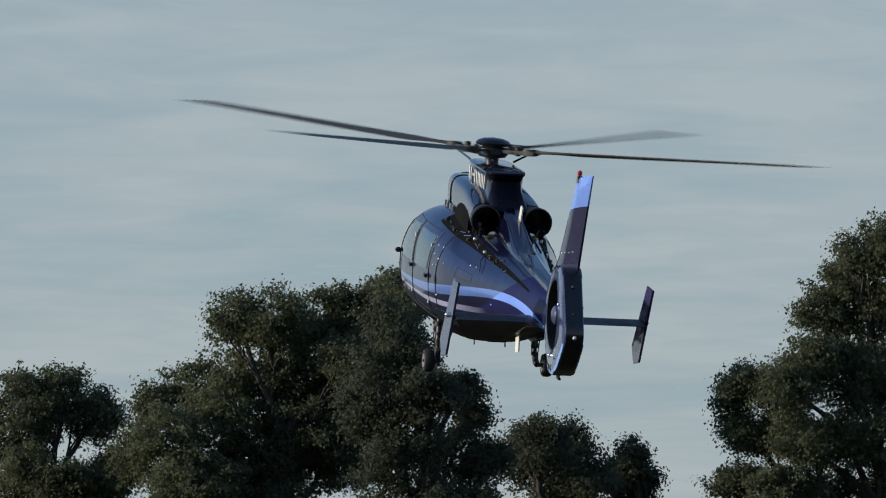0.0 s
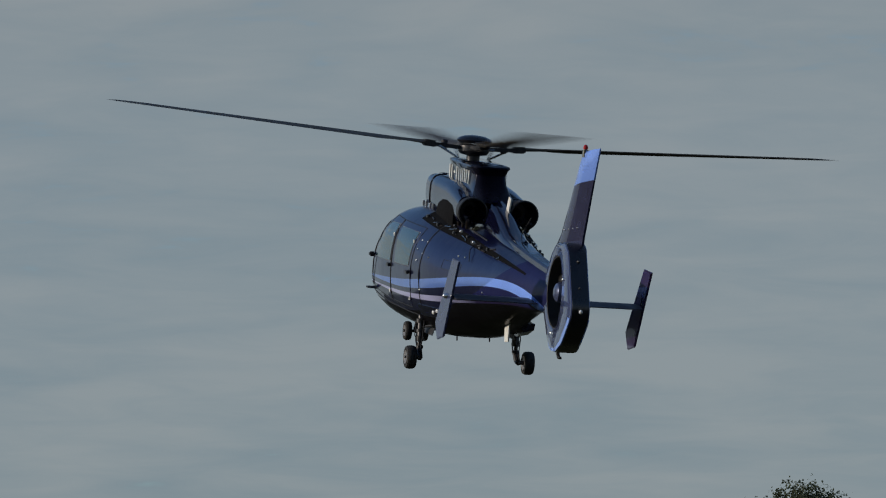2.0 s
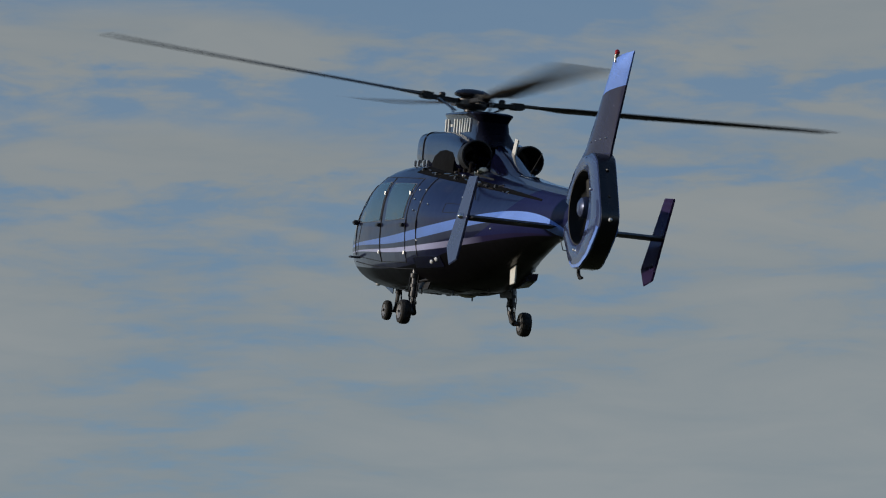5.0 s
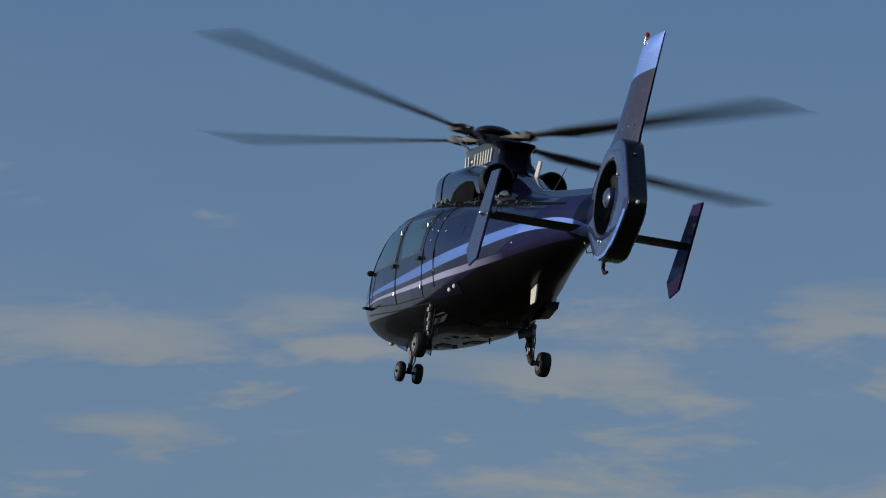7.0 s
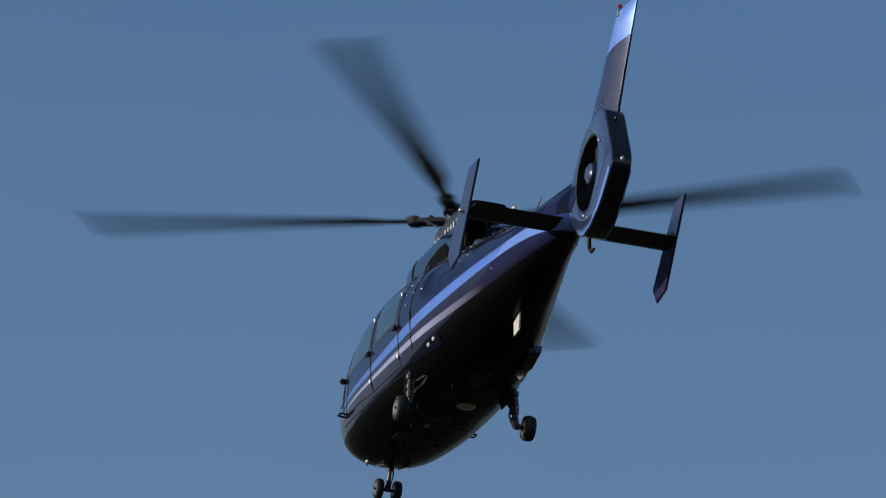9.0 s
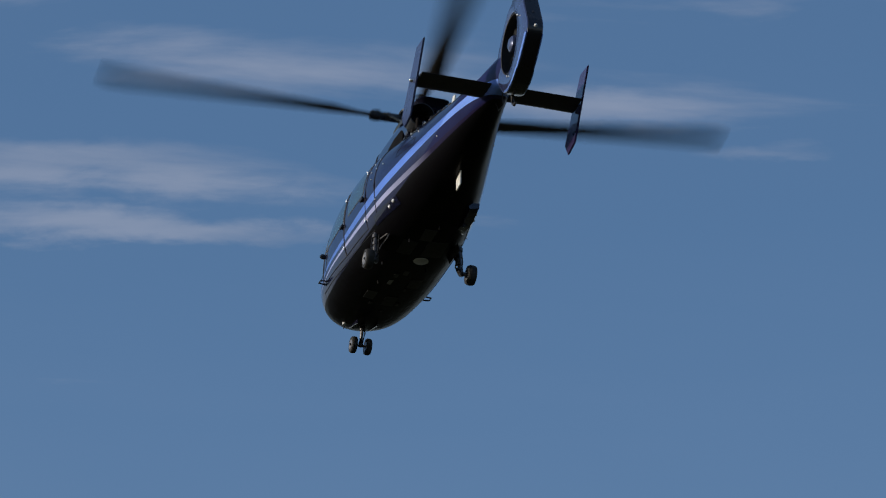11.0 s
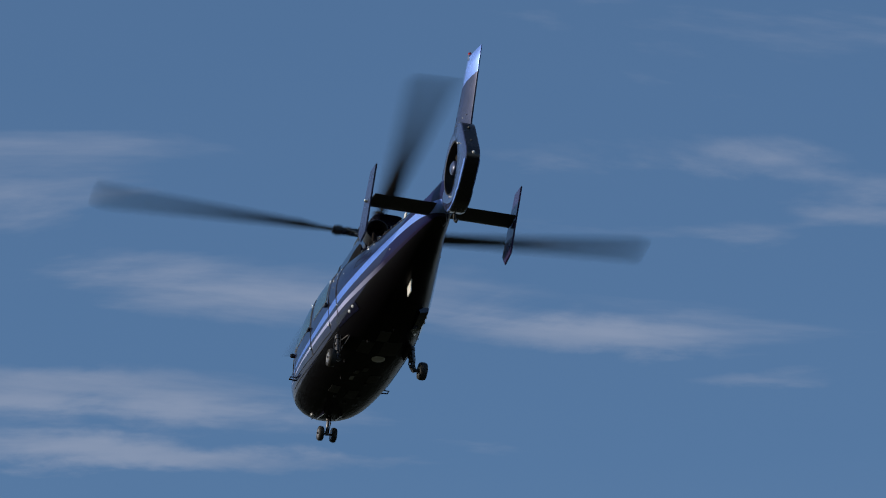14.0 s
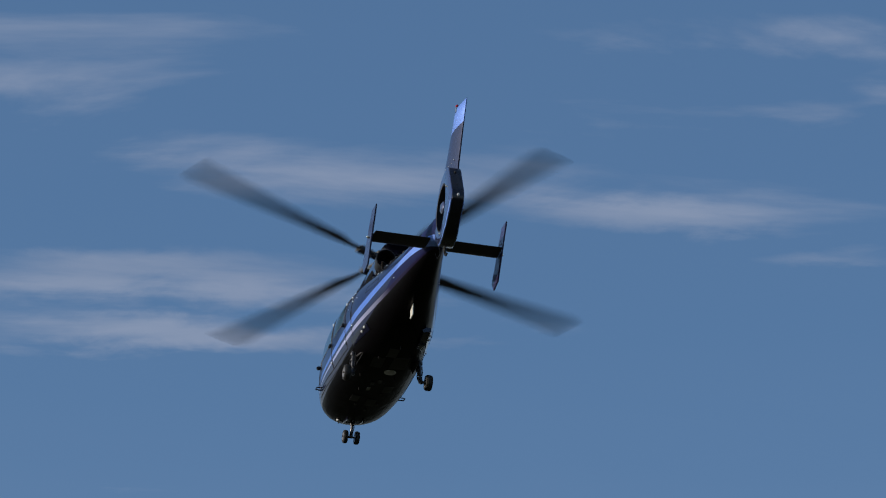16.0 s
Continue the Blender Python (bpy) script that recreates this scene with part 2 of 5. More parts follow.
# lower edges, bottom to top: navy over the belly, lilac, navy, pale blue, navy; quartic in the length
STRIPES = [
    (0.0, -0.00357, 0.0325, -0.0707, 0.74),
    (-0.00065, -0.00169, 0.01694, -0.02451, 0.9584),
    (-0.00064, -0.00097, 0.01433, -0.04305, 1.03133),
    (-0.0012, -0.00111, 0.02487, -0.06175, 1.1113),
    (-0.00075, 4e-05, 0.01573, -0.0897, 1.24718),
]
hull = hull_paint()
navy = material("navy_lacquer", (0.0095, 0.011, 0.044), 0.17, 0.60, 0.9, 0.1, 3.0)
dark_navy = material("dark_navy_lacquer", (0.014, 0.014, 0.036), 0.25, 0.2, 1.0, 0.1, 3.0)
pale = material("pale_blue_lacquer", PALE, 0.25, 0.2, 1.0, 0.06, 3.0)
slate = material("slate_blue_lacquer", (0.06, 0.075, 0.15), 0.28, 0.2, 0.8, 0.1, 3.0)
steel_blue = material("steel_blue_lacquer", (0.055, 0.072, 0.17), 0.25, 0.3, 1.0, 0.1, 3.0)
grey_paint = material("grey_paint", (0.052, 0.064, 0.145), 0.3, 0.25, 0.6, 0.1, 4.0)
violet = material("violet_shade_lacquer", (0.045, 0.03, 0.10), 0.3, 0.2, 0.8, 0.1, 3.0)
rim_black = material("black_lacquer", (0.006, 0.006, 0.011), 0.28, 0.0, 0.3, 0.15, 4.0)
black = material("matt_black", (0.010, 0.010, 0.012), 0.55, 0.0, 0.0, 0.25, 9.0)
soot = material("sooty_metal", (0.035, 0.030, 0.028), 0.55, 0.8, 0.0, 0.4, 6.0)
# matt black that puts the shade of hollows into the colour
shade_black = material("recess_shade_black", (0.006, 0.006, 0.007), 0.9, 0.0, 0.0, 0.3, 9.0)
bare = material("bare_metal", (0.46, 0.45, 0.43), 0.16, 1.0, 0.0, 0.2, 10.0)
fitting = material("bright_fitting", (0.80, 0.80, 0.80), 0.33, 1.0, 0.0, 0.08, 12.0)
gear_grey = material("gear_metal", (0.055, 0.055, 0.06), 0.4, 0.6, 0.0, 0.2, 10.0)
rubber = material("tyre_rubber", (0.018, 0.018, 0.018), 0.75, 0.0, 0.0, 0.25, 18.0, 0.3, 90.0)
rim_paint = material("rim_paint", (0.30, 0.30, 0.31), 0.4, 0.5, 0.0, 0.15, 12.0)
hub_paint = material("hub_paint", (0.19, 0.19, 0.20), 0.45, 0.4, 0.0, 0.2, 12.0)
lamp_ring = material("lamp_ring", (0.55, 0.55, 0.53), 0.35, 0.2, 0.2, 0.1, 12.0)
blade_paint = material("blade_composite", (0.088, 0.080, 0.068), 0.5, 0.0, 0.0, 0.15, 3.0)
white_paint = material("white_paint", (0.78, 0.78, 0.75), 0.4, 0.0, 0.2, 0.06, 8.0)
# lamp lenses with the sun's glint put into a near-white base
lens_white = material("lamp_glass_glint", (0.80, 0.81, 0.83), 0.2, 0.0, 0.5, 0.05, 8.0)
lens_red = material("red_lens", (0.45, 0.02, 0.02), 0.12, 0.0, 0.6, 0.1, 8.0)
glass = material("tinted_glass", (0.038, 0.080, 0.100), 0.04, 0.0, 1.0, 0.15, 1.2)
trim_grey = material("window_trim", (0.17, 0.18, 0.21), 0.4, 0.2, 0.2, 0.1, 8.0)
seam = material("seam_rubber", (0.008, 0.008, 0.010), 0.6)
stab_paint = material("dark_matt_paint", (0.020, 0.019, 0.026), 0.5, 0.0, 0.0, 0.2, 5.0)
bark = material("oak_bark", (0.034, 0.029, 0.024), 0.9, 0.0, 0.0, 0.35, 6.0, 0.8, 14.0)
field = material("meadow_grass", (0.045, 0.044, 0.020), 0.9, 0.0, 0.0, 0.4, 1.2, 0.6, 9.0)

for dull in (field, shade_black, blade_paint):
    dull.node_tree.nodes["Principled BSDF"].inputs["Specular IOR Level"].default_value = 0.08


def leaf_material(name, base):
    m = material(name, base, 0.8, 0.0, 0.0, 0.35, 1.6)
    t = m.node_tree
    b = t.nodes["Principled BSDF"]
    geo = t.nodes.new("ShaderNodeNewGeometry")
    old = b.inputs["Base Color"].links[0].from_socket
    tone = ramp(t, geo.outputs["Random Per Island"], [(0.0, (0.78, 0.80, 0.74)), (0.6, (1.0, 1.0, 1.0)), (1.0, (1.22, 1.15, 1.0))])
    n = t.nodes.new("ShaderNodeMix")
    n.data_type, n.blend_type = "RGBA", "MULTIPLY"
    n.inputs[0].default_value = 1.0
    t.links.new(old, n.inputs[6])
    t.links.new(tone, n.inputs[7])
    t.links.new(n.outputs[2], b.inputs["Base Color"])
    b.inputs["Specular IOR Level"].default_value = 0.2
    thin = node(t, "ShaderNodeBsdfTranslucent")
    t.links.new(n.outputs[2], thin.inputs["Color"])
    both = t.nodes.new("ShaderNodeMixShader")
    both.inputs[0].default_value = 0.55
    t.links.new(b.outputs[0], both.inputs[1])
    t.links.new(thin.outputs[0], both.inputs[2])
    t.links.new(both.outputs[0], t.nodes["Material Output"].inputs[0])
    return m


leaf_oak = leaf_material("oak_leaves", (0.120, 0.138, 0.086))
# the shade on the darker trees is put into their leaf colour
leaf_shaded = leaf_material("shaded_leaves", (0.084, 0.098, 0.070))


# ---------------------------------------------------------------- mesh helpers
def thing(name, m=None):
    ob = new(name)
    ob.empty_display_size = 0.5
    if m is not None:
        ob.matrix_basis = m
    return ob


def part(name, bm, mat, parent=None, label="", smooth=True, angle=35):
    me = bpy.data.meshes.new(name)
    bmesh.ops.recalc_face_normals(bm, faces=bm.faces)
    if smooth:
        for f in bm.faces:
            f.smooth = True
        for e in bm.edges:
            if len(e.link_faces) == 2 and e.calc_face_angle(0) > radians(angle):
                e.smooth = False
    bm.to_mesh(me)
    bm.free()
    me.materials.append(mat)
    ob = new(name, me)
    if parent:
        ob.parent = parent
    if label:
        tagged(ob, label)
    return ob


def raw_part(name, verts, faces, mat, parent=None):
    me = bpy.data.meshes.new(name)
    me.from_pydata(verts, [], faces)
    me.materials.append(mat)
    ob = new(name, me)
    if parent:
        ob.parent = parent
    return ob


def rings(bm, loops, cap=True, closed=True):
    """Skins a row of equally long loops of points."""
    rows = [[bm.verts.new(p) for p in loop] for loop in loops]
    n = len(rows[0])
    for a, b in zip(rows, rows[1:]):
        for i in range(n if closed else n - 1):
            j = (i + 1) % n
            bm.faces.new((a[i], a[j], b[j], b[i]))
    if cap and closed:
        bm.faces.new(rows[0])
        bm.faces.new(rows[-1])
    return rows


def tube(bm, points, radii, sides=10, cap=True):
    """A round bar through points; radii one for all or one each."""
    pts = [Vector(p) for p in points]
    if isinstance(radii, (int, float)):
        radii = [radii] * len(pts)
    loops = []
    for i, p in enumerate(pts):
        way = (pts[min(i + 1, len(pts) - 1)] - pts[max(i - 1, 0)]).normalized()
        side = way.cross((0, 0, 1) if abs(way.z) < 0.9 else (1, 0, 0)).normalized()
        other = way.cross(side)
        loops.append([p + radii[i] * (math.cos(a) * side + math.sin(a) * other) for a in (2 * math.pi * k / sides for k in range(sides))])
    rings(bm, loops, cap)


def lathe(bm, centre, axis, profile, sides=24, cap=True):
    """Turns a profile of (along the axis, radius) about an axis."""
    axis = Vector(axis).normalized()
    side = axis.cross((0, 0, 1) if abs(axis.z) < 0.9 else (1, 0, 0)).normalized()
    other = axis.cross(side)
    c = Vector(centre)
    rings(bm, [[c + a * axis + r * (math.cos(t) * side + math.sin(t) * other) for t in (2 * math.pi * k / sides for k in range(sides))] for a, r in profile], cap)


def box(bm, lo, hi, bevel=0.0):
    r = bmesh.ops.create_cube(bm, size=1)
    c, s = (Vector(lo) + Vector(hi)) / 2, Vector(hi) - Vector(lo)
    for v in r["verts"]:
        v.co = Vector((v.co.x * s.x, v.co.y * s.y, v.co.z * s.z)) + c
    if bevel:
        es = list({e for v in r["verts"] for e in v.link_edges})
        bmesh.ops.bevel(bm, geom=es, offset=bevel, segments=2, affect="EDGES")


def plate(bm, outline, x0, x1, bevel=0.0):
    """A flat plate with an outline in (y, z) between two values of x."""
    rows = rings(bm, [[(x0, y, z) for y, z in outline], [(x1, y, z) for y, z in outline]])
    if bevel:
        es = [e for row in rows for v in row for e in v.link_edges if all(w in row for w in e.verts)]
        bmesh.ops.bevel(bm, geom=list(set(es)), offset=bevel, segments=2, affect="EDGES")


# ---------------------------------------------------------------- hull form
# along (ahead of the mast), bottom, top, half width, squareness
HULL = [(4.12, 0.86, 0.98, 0.08, 2.0), (4.06, 0.72, 1.10, 0.30, 2.1), (3.90, 0.60, 1.24, 0.52, 2.2), (3.60, 0.50, 1.43, 0.74, 2.4), (3.2, 0.44, 1.68, 0.90, 2.5), (2.6, 0.41, 2.06, 1.01, 2.8),
        (1.9, 0.39, 2.33, 1.07, 3.0), (1.0, 0.38, 2.43, 1.08, 3.0), (0.0, 0.38, 2.43, 1.07, 2.8), (-1.0, 0.44, 2.39, 1.01, 2.35), (-1.9, 0.59, 2.32, 0.86, 2.05),
        (-2.7, 0.79, 2.25, 0.70, 1.95), (-3.5, 0.97, 2.15, 0.54, 1.95), (-4.3, 1.16, 2.06, 0.40, 2.0), (-5.1, 1.28, 1.99, 0.29, 2.1), (-5.9, 1.34, 1.93, 0.22, 2.1), (-6.1, 1.35, 1.92, 0.20, 2.1)]
_ys = [row[0] for row in HULL]


def hull_row(y):
    """Bottom, top, half width and squareness at a length, on a smooth curve through the rows."""
    y = min(max(y, _ys[-1]), _ys[0])
    i = next(k for k in range(len(_ys) - 1) if _ys[k] >= y >= _ys[k + 1])
    a, b = HULL[i], HULL[i + 1]
    before, after = HULL[max(i - 1, 0)], HULL[min(i + 2, len(HULL) - 1)]
    s, d = (y - a[0]) / (b[0] - a[0]), b[0] - a[0]
    out = []
    for k in range(1, 5):
        ma = (b[k] - before[k]) / (b[0] - before[0]) * d
        mb = (after[k] - a[k]) / (after[0] - a[0]) * d
        out.append((2 * s**3 - 3 * s**2 + 1) * a[k] + (s**3 - 2 * s**2 + s) * ma + (3 * s**2 - 2 * s**3) * b[k] + (s**3 - s**2) * mb)
    return out


def lower_half(y, n, u):
    """How the lower half of a section draws in: a flat bottom, a crisp chine and flanks that lean inwards behind the cabin."""
    k = min(1.0, max(0.0, (0.9 - y) / 1.8))
    return n + 0.9 * k, 1.0 - (0.05 + 0.12 * k) * u


def hull_x(y, z):
    lo, hi, w, n = hull_row(y)
    u = min(abs((z - (lo + hi) / 2) / ((hi - lo) / 2)), 0.999)
    slim = 1.0
    if z < (lo + hi) / 2:
        n, slim = lower_half(y, n, u)
    return w * slim * (1 - u**n) ** (1 / n)


def hull_loop(y, count=56):
    lo, hi, w, square = hull_row(y)
    out = []
    for k in range(count):
        a = 2 * math.pi * (k + 0.5) / count
        c, s = math.cos(a), math.sin(a)
        n, slim = square, 1.0
        if s < 0:
            n = lower_half(y, square, 0)[0]
            slim = lower_half(y, square, abs(s) ** (2 / n))[1]
        out.append((w * slim * math.copysign(abs(c) ** (2 / n), c), y, (lo + hi) / 2 + (hi - lo) / 2 * math.copysign(abs(s) ** (2 / n), s)))
    return out


def hull_patch(bm, corners, side, proud=0.006, deep=0.01, steps=10, rounded=0.0):
    """A curved panel on the flank between four corners (y, z): lower front, lower back, upper back, upper front."""
    a, b, c, d = [Vector(p) for p in corners]
    grid = []
    for lift in (proud, proud - deep):
        rows = []
        for i in range(steps + 1):
            u = i / steps
            row = []
            for j in range(steps + 1):
                v = j / steps
                uu, vv = 2 * u - 1, 2 * v - 1
                if rounded:
                    uu, vv = uu * math.sqrt(1 - rounded * vv * vv / 2), vv * math.sqrt(1 - rounded * uu * uu / 2)
                p = a.lerp(b, (uu + 1) / 2).lerp(d.lerp(c, (uu + 1) / 2), (vv + 1) / 2)
                x = hull_x(p.x, p.y)
                gx = Vector((hull_x(p.x, p.y + 0.02) - hull_x(p.x, p.y - 0.02), 0.04))
                tilt = Vector((1, -gx.x / gx.y)).normalized()
                row.append(bm.verts.new((side * (x + lift * tilt.x), p.x, p.y + lift * tilt.y)))
            rows.append(row)
        grid.append(rows)
    out, inn = grid
    for i in range(steps):
        for j in range(steps):
            for g in grid:
                bm.faces.new((g[i][j], g[i + 1][j], g[i + 1][j + 1], g[i][j + 1]))
    rim = [(i, 0) for i in range(steps)] + [(steps, j) for j in range(steps)] + [(i, steps) for i in range(steps, 0, -1)] + [(0, j) for j in range(steps, 0, -1)]
    for (i, j), (k, l) in zip(rim, rim[1:] + rim[:1]):
        bm.faces.new((out[i][j], out[k][l], inn[k][l], inn[i][j]))


def hull_line(bm, points, side, radius=0.009, steps=14):
    """A seam or rail that follows the flank through points (y, z)."""
    out = []
    for (y0, z0), (y1, z1) in zip(points, points[1:]):
        for k in range(steps):
            s = k / steps
            out.append((y0 + (y1 - y0) * s, z0 + (z1 - z0) * s))
    out.append(points[-1])
    tube(bm, [(side * hull_x(y, z), y, z) for y, z in out], radius, 6)


# ---------------------------------------------------------------- helicopter
def build_wheel(name, parent, place, radius, width, side):
    bm = bmesh.new()
    w, r = width / 2, radius
    lathe(bm, place, (1, 0, 0), [(-w * 0.75, r * 0.58), (-w, r * 0.72), (-w * 0.9, r * 0.9), (-w * 0.5, r * 0.985), (0, r), (w * 0.5, r * 0.985), (w * 0.9, r * 0.9), (w, r * 0.72), (w * 0.75, r * 0.58)], 28)
    wheel = part(name, bm, rubber, parent, "black rubber aircraft tyre on a small rim")
    bm = bmesh.new()
    lathe(bm, place, (1, 0, 0), [(-w * 0.86, r * 0.14), (-w * 0.84, r * 0.46), (-w * 0.98, r * 0.6), (w * 0.98, r * 0.6), (w * 0.84, r * 0.46), (w * 0.86, r * 0.14)], 24)
    part("rim", bm, hub_paint, wheel, "grey metal wheel rim")
    bm = bmesh.new()
    x = place[0]
    tube(bm, [(x - w * 1.15, *place[1:]), (x + w * 1.15, *place[1:])], r * 0.11, 10)
    part("axle", bm, gear_grey, wheel)
    return wheel


def build_main_gear(heli, side):
    bm = bmesh.new()
    tube(bm, [(side * 0.80, -0.30, 0.80), (side * 0.81, -0.34, 0.50), (side * 0.82, -0.38, 0.30)], [0.055, 0.055, 0.05], 12)
    leg = part("main_gear_leg", bm, gear_grey, heli, "dark metal landing gear leg with trailing arm")
    bm = bmesh.new()
    tube(bm, [(side * 0.82, -0.38, 0.42), (side * 0.82, -0.38, 0.14)], 0.032, 10)
    part("oleo", bm, gear_grey, leg, "dark metal shock strut")
    bm = bmesh.new()
    tube(bm, [(side * 0.82, -0.36, 0.16), (side * 0.83, -0.47, 0.04), (side * 0.84, -0.55, 0.01)], [0.05, 0.055, 0.05], 10)
    tube(bm, [(side * 0.84, -0.55, 0.01), (side * 0.98, -0.55, 0.01)], 0.035, 10)
    part("trailing_arm", bm, gear_grey, leg)
    bm = bmesh.new()
    for dx in (-0.03, 0.03):
        tube(bm, [(side * 0.82 + dx, -0.28, 0.46), (side * 0.82 + dx, -0.22, 0.28), (side * 0.82 + dx, -0.36, 0.12)], 0.014, 6)
    part("torque_link", bm, gear_grey, leg)
    bm = bmesh.new()
    tube(bm, [(side * 0.78, -0.42, 0.62), (side * 0.80, -0.47, 0.3), (side * 0.84, -0.52, 0.1)], 0.01, 6)
    part("brake_hose", bm, black, leg)
    for z, q, h in ((0.60, 0.075, 0.04), (0.44, 0.07, 0.03), (0.31, 0.065, 0.05), (0.17, 0.06, 0.03)):
        bm = bmesh.new()
        y = -0.34 - 0.14 * (0.5 - z) if z > 0.3 else -0.38
        lathe(bm, (side * 0.815, y, z), (0, 0, 1), [(-h, q * 0.7), (-h * 0.8, q), (h * 0.8, q), (h, q * 0.7)], 12)
        part("collar", bm, gear_grey, leg)
    bm = bmesh.new()
    tube(bm, [(side * 0.74, -0.24, 0.60), (side * 0.76, -0.27, 0.42), (side * 0.80, -0.33, 0.33)], 0.02, 8)
    part("actuator", bm, gear_grey, leg)
    bm = bmesh.new()
    tube(bm, [(side * 0.88, -0.30, 0.58), (side * 0.90, -0.33, 0.36), (side * 0.86, -0.44, 0.20), (side * 0.85, -0.54, 0.05)], 0.009, 6)
    part("brake_hose", bm, black, leg)
    bm = bmesh.new()
    tube(bm, [(side * 0.55, -0.9, 0.62), (side * 0.79, -0.36, 0.50)], 0.02, 8)
    part("side_brace", bm, gear_grey, leg)
    build_wheel("main_wheel", heli, (side * 1.0, -0.55, 0.01), 0.195, 0.17, side)
    # flush panel over the retraction bay
    bm = bmesh.new()
    hull_patch(bm, [(-0.55, 0.72), (-0.55, 0.90), (-1.55, 0.92), (-1.55, 0.76)], side, proud=0.012, deep=0.01, rounded=0.05)
    part("gear_fairing", bm, navy, heli, "flush navy panel beside the main gear bay")
    # two small lamps whose white colour stands for sun glints
    for y, z in ((-1.22, 0.83), (-1.40, 0.87)):
        bm = bmesh.new()
        lathe(bm, (side * (hull_x(y, z) + 0.014), y, z), (side, -0.3, 0), [(-0.02, 0.036), (0.006, 0.036), (0.02, 0.024), (0.026, 0.008)], 12)
        part("position_lamp", bm, lens_white, heli, "small lamp on the gear fairing, coloured white for a sun glint")
    # open gear door under the belly
    bm = bmesh.new()
    rings(bm, [[(side * 0.66, y, 0.52), (side * 0.67, y, 0.52), (side * 0.71, y, 0.40), (side * 0.70, y, 0.40)] for y in (-0.75, -0.4, -0.1)])
    part("gear_door", bm, black, heli, "open dark gear door under the belly")


def build_nose_gear(heli):
    bm = bmesh.new()
    tube(bm, [(0, 3.28, 0.66), (0, 3.34, 0.36)], 0.055, 12)
    leg = part("nose_gear_leg", bm, gear_grey, heli, "dark metal nose gear leg")
    bm = bmesh.new()
    tube(bm, [(0, 3.34, 0.40), (0, 3.40, 0.12)], 0.034, 10)
    part("oleo", bm, gear_grey, leg, "dark metal shock strut")
    bm = bmesh.new()
    tube(bm, [(-0.22, 3.41, 0.07), (0.22, 3.41, 0.07)], 0.024, 10)
    tube(bm, [(0, 3.40, 0.14), (0, 3.41, 0.05)], 0.045, 10)
    part("axle", bm, gear_grey, leg)
    bm = bmesh.new()
    for dx in (-0.025, 0.025):
        tube(bm, [(dx, 3.27, 0.42), (dx, 3.22, 0.26), (dx, 3.36, 0.12)], 0.013, 6)
    part("torque_link", bm, gear_grey, leg)
    bm = bmesh.new()
    tube(bm, [(0, 2.85, 0.55), (0, 3.31, 0.42)], 0.022, 8)
    part("drag_brace", bm, gear_grey, leg)
    for side in (-1, 1):
        build_wheel("nose_wheel", heli, (side * 0.145, 3.41, 0.07), 0.165, 0.115, side)
        bm = bmesh.new()
        plate(bm, [(2.95, 0.52), (3.6, 0.64), (3.58, 0.48), (2.98, 0.34)], side * 0.19, side * 0.205)
        part("nose_gear_door", bm, dark_navy, heli)
    bm = bmesh.new()
    tube(bm, [(-0.25, 3.62, 0.68), (-0.26, 3.60, 0.55)], 0.012, 6)
    tube(bm, [(-0.26, 3.60, 0.56), (-0.26, 3.78, 0.55)], [0.016, 0.010], 8)
    part("pitot_tube", bm, gear_grey, heli, "small metal pitot tube under the nose")


